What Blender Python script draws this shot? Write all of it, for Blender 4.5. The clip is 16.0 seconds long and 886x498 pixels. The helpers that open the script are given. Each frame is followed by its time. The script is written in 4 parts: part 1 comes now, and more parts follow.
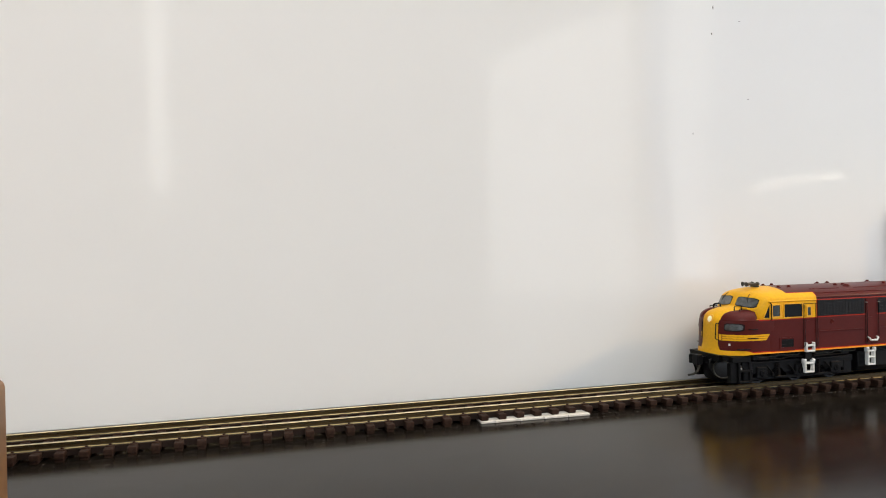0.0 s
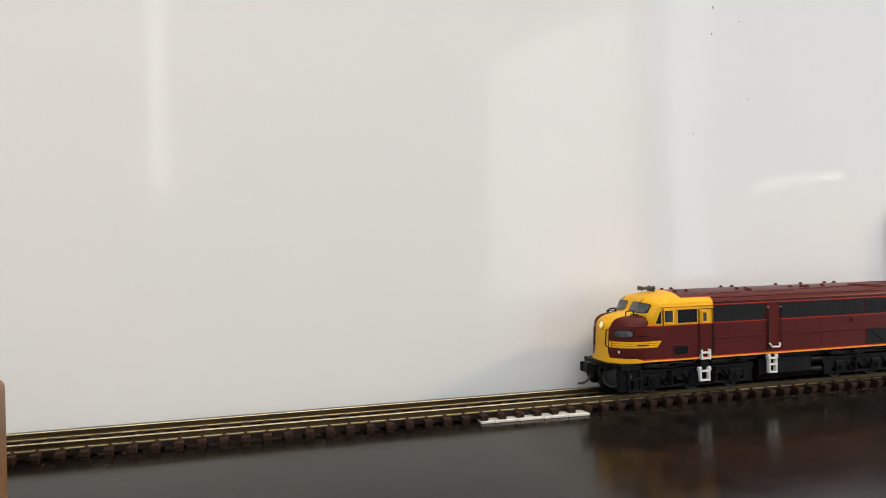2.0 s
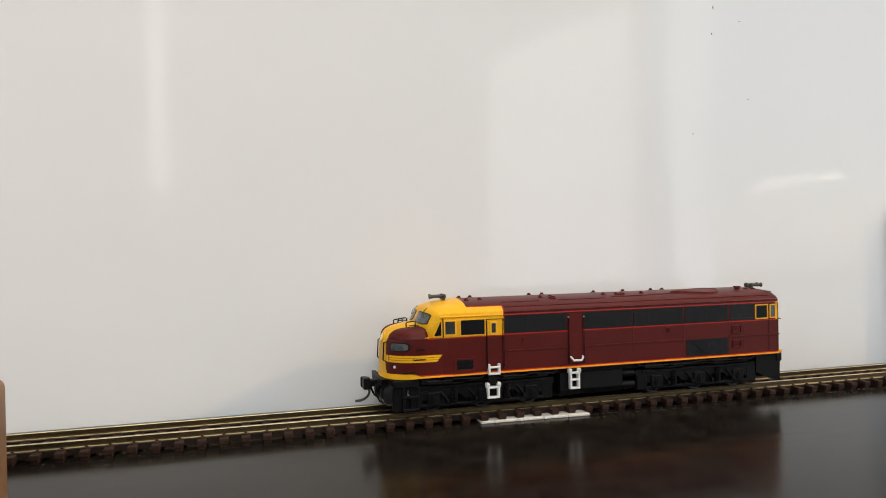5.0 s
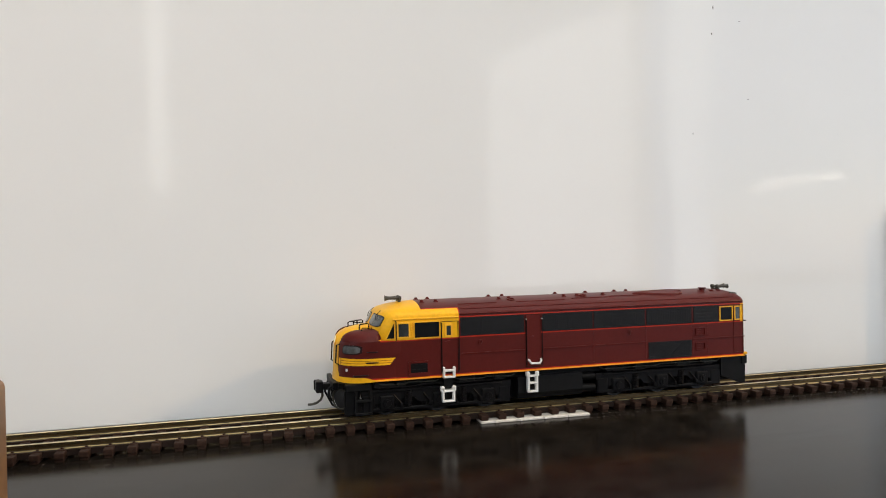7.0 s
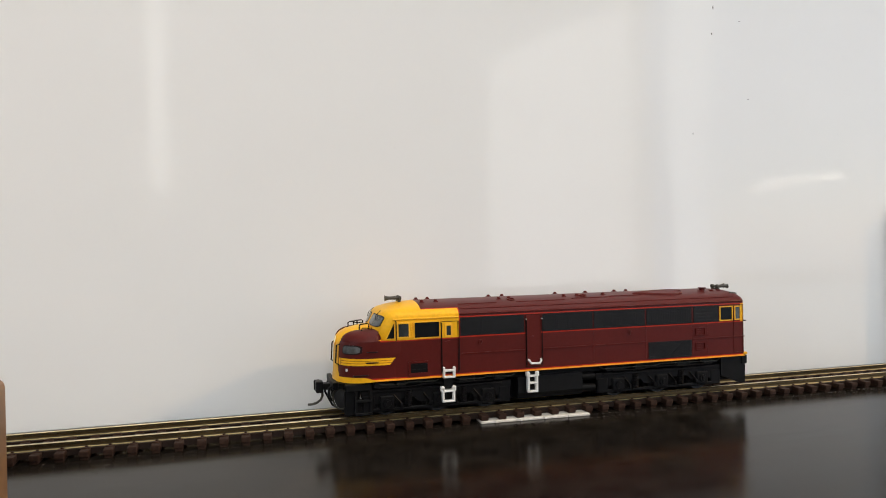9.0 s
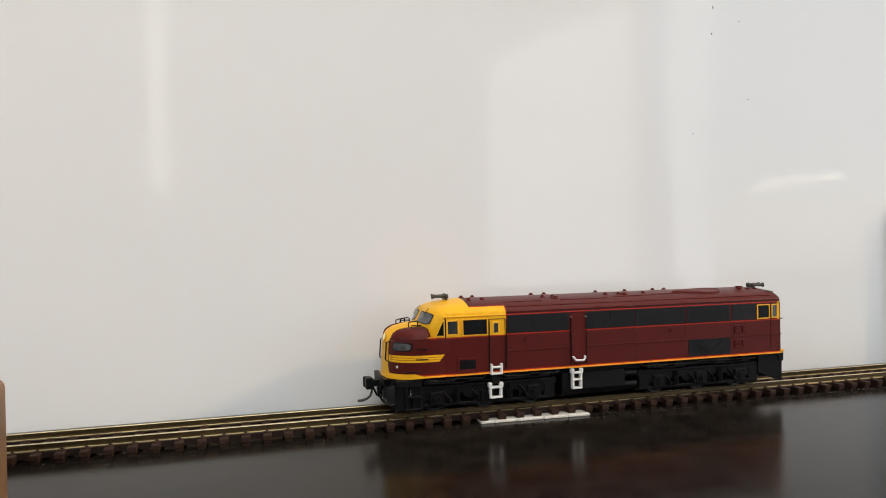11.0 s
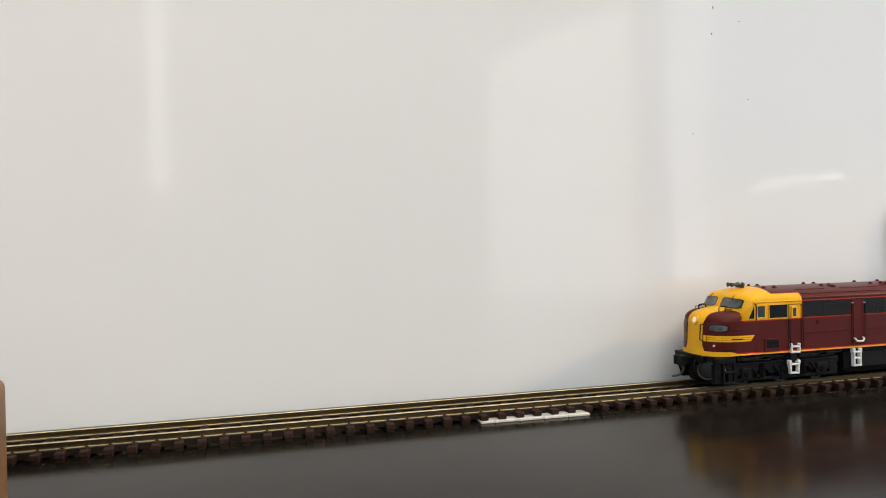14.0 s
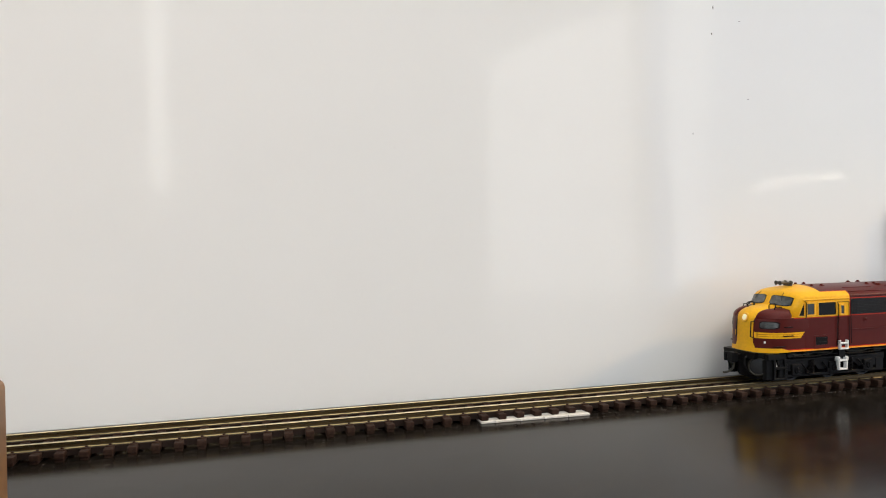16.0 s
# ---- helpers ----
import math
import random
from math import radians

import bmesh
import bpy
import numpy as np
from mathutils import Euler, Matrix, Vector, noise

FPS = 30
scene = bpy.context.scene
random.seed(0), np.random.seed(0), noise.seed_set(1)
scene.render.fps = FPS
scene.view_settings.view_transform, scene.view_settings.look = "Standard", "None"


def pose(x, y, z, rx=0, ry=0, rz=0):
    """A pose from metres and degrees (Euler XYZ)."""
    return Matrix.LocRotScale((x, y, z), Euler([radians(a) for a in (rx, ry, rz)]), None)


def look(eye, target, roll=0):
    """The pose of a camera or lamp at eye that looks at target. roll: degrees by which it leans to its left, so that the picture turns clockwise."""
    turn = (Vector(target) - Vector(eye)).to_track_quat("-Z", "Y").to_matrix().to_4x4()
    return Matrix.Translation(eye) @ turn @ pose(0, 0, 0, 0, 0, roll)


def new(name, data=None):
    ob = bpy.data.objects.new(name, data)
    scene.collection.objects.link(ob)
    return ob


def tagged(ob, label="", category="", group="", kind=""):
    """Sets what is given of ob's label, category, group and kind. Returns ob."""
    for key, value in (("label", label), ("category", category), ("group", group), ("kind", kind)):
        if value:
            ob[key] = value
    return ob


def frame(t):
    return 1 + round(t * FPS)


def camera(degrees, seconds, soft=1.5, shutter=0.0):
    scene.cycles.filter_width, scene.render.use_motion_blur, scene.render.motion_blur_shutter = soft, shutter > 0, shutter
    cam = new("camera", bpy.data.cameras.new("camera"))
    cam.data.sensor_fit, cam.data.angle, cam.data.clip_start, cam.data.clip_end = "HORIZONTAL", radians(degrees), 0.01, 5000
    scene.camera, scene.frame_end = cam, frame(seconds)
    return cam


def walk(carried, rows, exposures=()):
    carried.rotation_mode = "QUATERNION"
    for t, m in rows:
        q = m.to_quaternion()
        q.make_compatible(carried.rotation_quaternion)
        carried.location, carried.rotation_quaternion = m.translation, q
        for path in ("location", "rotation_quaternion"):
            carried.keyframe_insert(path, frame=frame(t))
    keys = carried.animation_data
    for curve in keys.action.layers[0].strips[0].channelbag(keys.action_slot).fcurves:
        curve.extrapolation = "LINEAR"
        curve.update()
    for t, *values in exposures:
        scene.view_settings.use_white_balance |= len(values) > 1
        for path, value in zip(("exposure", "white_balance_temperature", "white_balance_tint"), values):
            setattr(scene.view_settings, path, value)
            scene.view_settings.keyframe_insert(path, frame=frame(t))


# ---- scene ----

K = 0.001          # everything below is written in millimetres
TABLE = -3.4       # table top, measured from the top of the rails
MID = -0.95       # centre line of the yellow strip on the nose
BOARD_Y = 18.3     # front face of the white panel behind the track

# ---- camera ----
cam = camera(64.19, 16.0, soft=1.0)
EYE = Vector((-32.83, -166.64, 39.55)) * K
POSE = look(EYE, EYE + Vector((0.2732, 0.9619, -0.0085)), -1.03)
walk(cam, [(0.0, POSE), (16.0, POSE)], [(0.0, -0.05), (1.5, -0.09), (3.0, -0.14), (13.0, -0.14), (14.5, -0.09), (16.0, -0.06)])

# ---- world and light ----
world = bpy.data.worlds.new("sky")
scene.world = world
world.use_nodes = True
wn = world.node_tree.nodes
sky = wn.new("ShaderNodeTexSky")
sky.sky_type, sky.sun_disc = "NISHITA", False
sky.sun_elevation, sky.sun_rotation = radians(26.4), radians(109)
world.node_tree.links.new(sky.outputs[0], wn["Background"].inputs[0])
wn["Background"].inputs[1].default_value = 0.1


def fill_light(name, place, target, width, height, watts, colour):
    data = bpy.data.lights.new(name, "AREA")
    data.shape, data.size, data.size_y = "RECTANGLE", width, height
    data.energy, data.color = watts, colour
    ob = new(name, data)
    ob.matrix_world = look(Vector(place), Vector(target))
    return ob


# Assumed ceiling opening: broad fill from above that lifts the locomotive roof.
fill_light("overhead_fill", (0.4, -0.75, 1.72), (0.4, -0.75, 0), 1.9, 1.7, 26.0, (1.0, 0.98, 0.91))
# Unseen frontal fill, added to soften the shadow on the panel.
fill_light("south_fill", (-0.5, -2.41, 1.35), (-0.5, 0, 0.1), 1.6, 0.6, 20.0, (0.98, 0.97, 0.92))
# Added cool fill from the left for the nose and the panel shadow.
fill_light("west_fill", (-1.56, -0.85, 0.55), (0, -0.1, 0), 0.6, 0.6, 4.4, (0.72, 0.87, 1.0))
# Made-up blue fill that cools the right side of the panel.
fill_light("east_blue_fill", (1.60, -1.54, 0.33), (0.6, -1.54, 0.33), 1.69, 1.75, 8.0, (0.22, 0.52, 1.0))
sun = new("sun", bpy.data.lights.new("sun", "SUN"))
sun.data.energy, sun.data.angle, sun.data.color = 1.4, radians(3.0), (1.0, 0.70, 0.36)
sun.matrix_world = look(Vector((1.56, -0.54, 0.82)), Vector((0, 0, 0)))


# ---- materials ----
def material(name, colour, rough=0.5, metal=0.0, spec=0.5, grain=0.0, scale=800.0, bump=0.0, blotch=0.0, coat=0.0):
    """Principled paint, plastic or metal with grain and blotches in the colour and a fine relief."""
    m = bpy.data.materials.new(name)
    m.use_nodes = True
    n, l = m.node_tree.nodes, m.node_tree.links
    b = n["Principled BSDF"]
    b.inputs["Roughness"].default_value, b.inputs["Metallic"].default_value = rough, metal
    b.inputs["Specular IOR Level"].default_value = spec
    b.inputs["Coat Weight"].default_value = coat
    co = n.new("ShaderNodeTexCoord")
    fine = n.new("ShaderNodeTexNoise")
    fine.inputs["Scale"].default_value, fine.inputs["Detail"].default_value = scale, 4
    l.new(co.outputs["Object"], fine.inputs["Vector"])
    wide = n.new("ShaderNodeTexNoise")
    wide.inputs["Scale"].default_value, wide.inputs["Detail"].default_value = scale * 0.12, 3
    l.new(co.outputs["Object"], wide.inputs["Vector"])
    m1 = n.new("ShaderNodeMapRange")
    m1.inputs["From Min"].default_value, m1.inputs["From Max"].default_value = 0.25, 0.75
    m1.inputs["To Min"].default_value, m1.inputs["To Max"].default_value = 1 - grain, 1 + grain
    l.new(fine.outputs[0], m1.inputs["Value"])
    m2 = n.new("ShaderNodeMapRange")
    m2.inputs["From Min"].default_value, m2.inputs["From Max"].default_value = 0.3, 0.7
    m2.inputs["To Min"].default_value, m2.inputs["To Max"].default_value = 1 - blotch, 1 + blotch
    l.new(wide.outputs[0], m2.inputs["Value"])
    mul = n.new("ShaderNodeMath")
    mul.operation = "MULTIPLY"
    l.new(m1.outputs[0], mul.inputs[0])
    l.new(m2.outputs[0], mul.inputs[1])
    hsv = n.new("ShaderNodeHueSaturation")
    hsv.inputs["Color"].default_value = (*colour, 1)
    l.new(mul.outputs[0], hsv.inputs["Value"])
    l.new(hsv.outputs[0], b.inputs["Base Color"])
    if bump:
        bp = n.new("ShaderNodeBump")
        bp.inputs["Strength"].default_value, bp.inputs["Distance"].default_value = bump, 0.0002
        l.new(fine.outputs[0], bp.inputs["Height"])
        l.new(bp.outputs[0], b.inputs["Normal"])
    return m


MAROON = material("maroon_paint", (0.090, 0.0108, 0.0084), 0.36, spec=0.15, grain=0.10, blotch=0.06, scale=1500, bump=0.05)
DARKMAROON = material("dark_maroon_recess", (0.016, 0.004, 0.004), 0.5, spec=0.2, grain=0.1)
YELLOW = material("yellow_paint", (0.84, 0.425, 0.013), 0.4, grain=0.04, blotch=0.04, scale=1200, bump=0.04)
RED = material("red_lining", (0.45, 0.03, 0.012), 0.45, grain=0.05)
ORANGE = material("orange_yellow_lining", (0.78, 0.30, 0.015), 0.45, grain=0.05)
BLACK = material("black_plastic", (0.0045, 0.0044, 0.0048), 0.45, spec=0.14, grain=0.3, blotch=0.3, bump=0.1)
BOGIE = material("bogie_black_plastic", (0.0042, 0.0038, 0.0042), 0.38, spec=0.15, grain=0.3, blotch=0.3, scale=1500, bump=0.2)
GRILLE = material("grille_dark_grey", (0.0085, 0.0085, 0.0098), 0.45, spec=0.25, grain=0.55, scale=2200, bump=0.1)
GLASSY = material("smoked_window_glazing", (0.006, 0.0065, 0.0075), 0.22, spec=0.16)
# Grain and blotches in these two colours stand in for reflections in the panes.
CLEAR = material("pale_glazing_painted_reflections", (0.065, 0.072, 0.075), 0.05, spec=0.8, grain=0.45, blotch=0.6, scale=900)
DIM = material("dim_glazing_painted_reflections", (0.032, 0.036, 0.038), 0.06, spec=0.5, grain=0.4, blotch=0.7, scale=900)
WHITE = material("white_plastic", (0.76, 0.75, 0.73), 0.4, grain=0.06, blotch=0.06)
STRIPWHITE = material("dusty_white_plastic", (0.68, 0.64, 0.58), 0.5, grain=0.12, blotch=0.12, scale=1200, bump=0.1)
STEEL = material("dull_wheel_steel", (0.028, 0.028, 0.03), 0.45, 0.5, grain=0.15, blotch=0.15)
GUNMETAL = material("dark_horn_metal", (0.05, 0.045, 0.035), 0.45, 0.4, grain=0.2)
FOOT = material("rail_foot_metal", (0.35, 0.275, 0.145), 0.5, 0.9, grain=0.15, blotch=0.25, scale=900, bump=0.1)
RAIL = material("nickel_silver_rail", (0.50, 0.405, 0.245), 0.34, 1.0, grain=0.12, blotch=0.22, scale=900, bump=0.1)
# Sleeper plastic again, its colour darkened for the shade under the rails.
WEB = material("shaded_sleeper_web", (0.016, 0.0085, 0.006), 0.6, spec=0.2, grain=0.2)
# Rail sides: metal darkened for weathering and for the shade they mirror.
RAIL_SIDE = material("weathered_shaded_rail_side", (0.07, 0.046, 0.018), 0.42, 0.7, grain=0.2, blotch=0.25, scale=900)
SLEEPER = material("brown_sleeper_plastic", (0.036, 0.0185, 0.0125), 0.6, spec=0.13, grain=0.25, blotch=0.25, scale=1800, bump=0.3)
ROOM = material("room_wall_paint", (0.56, 0.55, 0.53), 0.8, grain=0.02, scale=30, blotch=0.03)
# Unseen east wall, tinted blue so the panel mirrors a cooler tone.
COOLROOM = material("east_wall_panel_tint", (0.42, 0.47, 0.66), 0.8, grain=0.02, scale=30, blotch=0.03)
FLOORING = material("room_floor_boards", (0.25, 0.17, 0.10), 0.5, grain=0.1, scale=20, blotch=0.1)
LAMP = bpy.data.materials.new("headlight_glow")
LAMP.use_nodes = True
LAMP.node_tree.nodes["Principled BSDF"].inputs["Base Color"].default_value = (0.85, 0.72, 0.45, 1)
LAMP.node_tree.nodes["Principled BSDF"].inputs["Emission Color"].default_value = (1.0, 0.85, 0.55, 1)
LAMP.node_tree.nodes["Principled BSDF"].inputs["Emission Strength"].default_value = 0.32
DAYLIGHT = bpy.data.materials.new("overcast_daylight_outside")
DAYLIGHT.use_nodes = True
DAYLIGHT.node_tree.nodes["Principled BSDF"].inputs["Emission Color"].default_value = (1.0, 0.98, 0.94, 1)
DAYLIGHT.node_tree.nodes["Principled BSDF"].inputs["Emission Strength"].default_value = 1.5
# Glow for the added tubes that mirror as a streak in the panel.
STREAK = bpy.data.materials.new("streak_glow")
STREAK.use_nodes = True
STREAK.node_tree.nodes["Principled BSDF"].inputs["Emission Color"].default_value = (1.0, 0.93, 0.82, 1)
STREAK.node_tree.nodes["Principled BSDF"].inputs["Emission Strength"].default_value = 9.0
WOOD = material("honey_wood", (0.30, 0.15, 0.06), 0.45, grain=0.25, scale=300, blotch=0.2, bump=0.1)
DARKWOOD = material("dark_wood", (0.05, 0.03, 0.02), 0.5, grain=0.25, scale=300, blotch=0.2)
DUST = material("pale_dust", (0.13, 0.115, 0.10), 0.8, grain=0.3, blotch=0.3)
PANEL = material("white_gloss_panel", (0.80, 0.795, 0.785), 0.05, spec=0.5, grain=0.008, scale=40, blotch=0.012)


def wavy(m, scale, depth):
    """A slow unevenness in a glossy sheet, which bends its reflections."""
    n, l = m.node_tree.nodes, m.node_tree.links
    co = next(k for k in n if k.type == "TEX_COORD")
    no = n.new("ShaderNodeTexNoise")
    no.inputs["Scale"].default_value, no.inputs["Detail"].default_value = scale, 2
    l.new(co.outputs["Object"], no.inputs["Vector"])
    bp = n.new("ShaderNodeBump")
    bp.inputs["Strength"].default_value, bp.inputs["Distance"].default_value = 1.0, depth
    l.new(no.outputs[0], bp.inputs["Height"])
    l.new(bp.outputs[0], n["Principled BSDF"].inputs["Normal"])


wavy(PANEL, 16.0, 0.00025)


def table_material():
    """Black-brown polished table: dark grain streaks, dust, a varying gloss."""
    m = material("polished_black_brown_table", (0.0115, 0.0090, 0.0070), 0.09, spec=0.125, grain=0.8, scale=1300, blotch=0.5, bump=0.0)
    n, l = m.node_tree.nodes, m.node_tree.links
    b = n["Principled BSDF"]
    co = next(k for k in n if k.type == "TEX_COORD")
    mp = n.new("ShaderNodeMapping")
    mp.inputs["Scale"].default_value = (60, 420, 60)
    l.new(co.outputs["Object"], mp.inputs["Vector"])
    st = n.new("ShaderNodeTexNoise")
    st.inputs["Scale"].default_value, st.inputs["Detail"].default_value = 1.0, 6
    l.new(mp.outputs[0], st.inputs["Vector"])
    mr = n.new("ShaderNodeMapRange")
    mr.inputs["From Min"].default_value, mr.inputs["From Max"].default_value = 0.35, 0.7
    mr.inputs["To Min"].default_value, mr.inputs["To Max"].default_value = 0.15, 0.2
    l.new(st.outputs[0], mr.inputs["Value"])
    l.new(mr.outputs[0], b.inputs["Roughness"])
    bp = n.new("ShaderNodeBump")
    bp.inputs["Strength"].default_value, bp.inputs["Distance"].default_value = 0.02, 0.0002
    l.new(st.outputs[0], bp.inputs["Height"])
    l.new(bp.outputs[0], b.inputs["Normal"])
    return m


TABLETOP = table_material()



class Paint:
    """Paint scheme of a moulded shell: bands and fields laid over one another by place on the shell, in mm."""

    def __init__(self, name, base, rough=0.36):
        self.m = material(name, base, rough, spec=0.17, grain=0.08, blotch=0.05, scale=1500, bump=0.04)
        self.n, self.l = self.m.node_tree.nodes, self.m.node_tree.links
        co = next(k for k in self.n if k.type == "TEX_COORD")
        sep = self.n.new("ShaderNodeSeparateXYZ")
        self.l.new(co.outputs["Object"], sep.inputs[0])
        self.x, self.y, self.z = (self.op("MULTIPLY", sep.outputs[i], 1000.0) for i in range(3))
        self.side = self.op("ABSOLUTE", self.y, 0.0)
        self.hsv = next(k for k in self.n if k.type == "HUE_SAT")
        self.colour = None
        self.base = base

    def op(self, kind, a, b):
        k = self.n.new("ShaderNodeMath")
        k.operation = kind
        for socket, v in zip(k.inputs, (a, b)):
            if isinstance(v, (int, float)):
                socket.default_value = v
            else:
                self.l.new(v, socket)
        return k.outputs[0]

    def below(self, a, b):
        return self.op("LESS_THAN", a, b)

    def above(self, a, b):
        return self.op("GREATER_THAN", a, b)

    def all(self, *masks):
        out = masks[0]
        for k in masks[1:]:
            out = self.op("MULTIPLY", out, k)
        return out

    def between(self, a, lo, hi):
        return self.all(self.above(a, lo), self.below(a, hi))

    def lay(self, colour, mask):
        mix = self.n.new("ShaderNodeMix")
        mix.data_type = "RGBA"
        self.l.new(mask, mix.inputs[0])
        if self.colour is None:
            mix.inputs[6].default_value = (*self.base, 1)
        else:
            self.l.new(self.colour, mix.inputs[6])
        mix.inputs[7].default_value = (*colour, 1)
        self.colour = mix.outputs[2]
        self.l.new(self.colour, self.hsv.inputs["Color"])


C_MAROON, C_YELLOW, C_RED, C_ORANGE = (0.082, 0.0094, 0.0074), (0.84, 0.425, 0.013), (0.42, 0.026, 0.012), (0.80, 0.31, 0.012)


def shell_paint():
    p = Paint("maroon_shell_with_yellow_cab", C_MAROON)
    p.lay(C_RED, p.all(p.between(p.z, 22.15, 22.4), p.between(p.x, 15, 93.7)))
    p.lay(C_RED, p.all(p.between(p.z, 17.45, 17.75), p.above(p.x, 15.3)))
    p.lay(C_RED, p.all(p.below(p.x, 15.65), p.above(p.z, 17.3), p.below(p.z, 24.4)))
    p.lay(C_YELLOW, p.all(p.below(p.x, 15.4), p.between(p.z, 17.55, 24.25)))
    p.lay(C_YELLOW, p.all(p.below(p.x, 6.6), p.above(p.z, 17.55)))
    p.lay(C_YELLOW, p.all(p.above(p.x, 92.9), p.between(p.z, 17.6, 22.3)))
    p.lay(C_RED, p.between(p.z, 8.8, 9.1))
    p.lay(C_ORANGE, p.below(p.z, 8.85))
    p.lay((0.0045, 0.0044, 0.0048), p.below(p.z, 8.44))
    return p.m


def nose_paint():
    p = Paint("maroon_nose_with_yellow_stripes", C_MAROON)
    p.lay(C_RED, p.all(p.above(p.x, -3.2), p.between(p.z, 17.3, 17.6)))
    p.lay(C_YELLOW, p.all(p.above(p.z, 17.6), p.above(p.x, -8.5)))
    p.lay(C_YELLOW, p.above(p.z, 19.3))
    flare = p.op("MULTIPLY", p.op("MAXIMUM", p.op("SUBTRACT", p.z, 16.8), 0.0), 0.25)
    foot = p.op("MULTIPLY", p.op("MAXIMUM", p.op("SUBTRACT", 10.8, p.z), 0.0), 0.45)
    strip = p.op("ADD", p.op("ADD", flare, foot), 2.95)
    across = p.op("ABSOLUTE", p.op("SUBTRACT", p.y, MID), 0.0)
    p.lay(C_YELLOW, p.below(across, strip))
    tip = p.op("SUBTRACT", p.op("MULTIPLY", p.z, 0.8), 10.75)
    flash = p.all(p.between(p.z, 12.1, 13.7), p.above(p.side, 5.0), p.below(p.x, tip))
    p.lay(C_YELLOW, p.all(p.between(p.z, 12.1, 13.7), p.between(across, 3.2, 3.9)))
    p.lay(C_YELLOW, flash)
    p.lay((0.25, 0.09, 0.01), p.all(flash, p.between(p.z, 12.58, 12.68)))
    p.lay((0.25, 0.09, 0.01), p.all(flash, p.between(p.z, 13.12, 13.22)))
    skirt = p.op("MINIMUM", p.op("SUBTRACT", 7.4, p.op("MULTIPLY", p.x, 0.3)), 9.45)
    p.lay(C_RED, p.all(p.below(p.z, p.op("MAXIMUM", p.op("ADD", skirt, 0.15), 9.15)), p.above(p.x, -6.5)))
    p.lay(C_YELLOW, p.below(p.z, p.op("MAXIMUM", skirt, 8.85)))
    return p.m


SHELL, NOSE = shell_paint(), nose_paint()


# ---- mesh helpers, all in millimetres ----
def part(name, bm, mat, parent=None, label="", smooth=False):
    """Link a bmesh as one mesh object, under a thing or a part."""
    bmesh.ops.scale(bm, vec=(K, K, K), verts=bm.verts)
    me = bpy.data.meshes.new(name)
    for f in bm.faces:
        f.smooth = smooth
    if smooth:
        for e in bm.edges:
            e.smooth = len(e.link_faces) == 2 and e.calc_face_angle(0) < 0.6
    bm.to_mesh(me)
    bm.free()
    for m in (mat if isinstance(mat, (list, tuple)) else [mat]):
        me.materials.append(m)
    ob = new(name, me)
    ob.parent = parent
    if label:
        ob["label"] = label
    return ob


def again(ob, x, y, z, parent=None, turn=0):
    """The same piece once more, on shared mesh data."""
    o = new(ob.name.split(".")[0], ob.data)
    o.parent = parent or ob.parent
    o.matrix_basis = pose(x * K, y * K, z * K, 0, 0, turn)
    if "label" in ob:
        o["label"] = ob["label"]
    return o


def empty(name, x=0, y=0, z=0):
    ob = new(name)
    ob.location = (x * K, y * K, z * K)
    ob.empty_display_size = 0.005
    return ob


def add_box(bm, x0, x1, y0, y1, z0, z1, bevel=0.0, segs=1):
    r = bmesh.ops.create_cube(bm, size=1.0)
    bmesh.ops.scale(bm, vec=(x1 - x0, y1 - y0, z1 - z0), verts=r["verts"])
    bmesh.ops.translate(bm, vec=((x0 + x1) / 2, (y0 + y1) / 2, (z0 + z1) / 2), verts=r["verts"])
    if bevel:
        es = list({e for v in r["verts"] for e in v.link_edges})
        bmesh.ops.bevel(bm, geom=es, offset=bevel, segments=segs, affect="EDGES", profile=0.5)
    return bm


def box(x0, x1, y0, y1, z0, z1, bevel=0.0, segs=1):
    return add_box(bmesh.new(), x0, x1, y0, y1, z0, z1, bevel, segs)


def add_tube(bm, points, r, sides=8):
    """A round rod along points, with caps."""
    rings, pts = [], [Vector(p) for p in points]
    for i, p in enumerate(pts):
        d = (pts[min(i + 1, len(pts) - 1)] - pts[max(i - 1, 0)]).normalized()
        a = d.orthogonal().normalized() if i == 0 else (rings[-1][1] - d * rings[-1][1].dot(d)).normalized()
        b = d.cross(a)
        ri = r[i] if isinstance(r, (list, tuple)) else r
        rings.append(([bm.verts.new(p + (a * math.cos(k * math.tau / sides) + b * math.sin(k * math.tau / sides)) * ri) for k in range(sides)], a))
    for (u, _), (v, _) in zip(rings, rings[1:]):
        for k in range(sides):
            bm.faces.new((u[k], u[(k + 1) % sides], v[(k + 1) % sides], v[k]))
    bm.faces.new(rings[0][0][::-1])
    bm.faces.new(rings[-1][0])
    return bm


def tube(points, r, sides=8):
    return add_tube(bmesh.new(), points, r, sides)


def add_prism(bm, poly, axis, a, b):
    """A polygon in the plane across an axis, drawn out along it from a to b."""
    def at(p, d):
        return {"x": (d, p[0], p[1]), "y": (p[0], d, p[1]), "z": (p[0], p[1], d)}[axis]
    u = [bm.verts.new(at(p, a)) for p in poly]
    v = [bm.verts.new(at(p, b)) for p in poly]
    n = len(poly)
    fs = [bm.faces.new((u[i], u[(i + 1) % n], v[(i + 1) % n], v[i])) for i in range(n)]
    fs += [bm.faces.new(u[::-1]), bm.faces.new(v)]
    bmesh.ops.recalc_face_normals(bm, faces=fs)
    return bm


def prism(poly, axis, a, b):
    return add_prism(bmesh.new(), poly, axis, a, b)


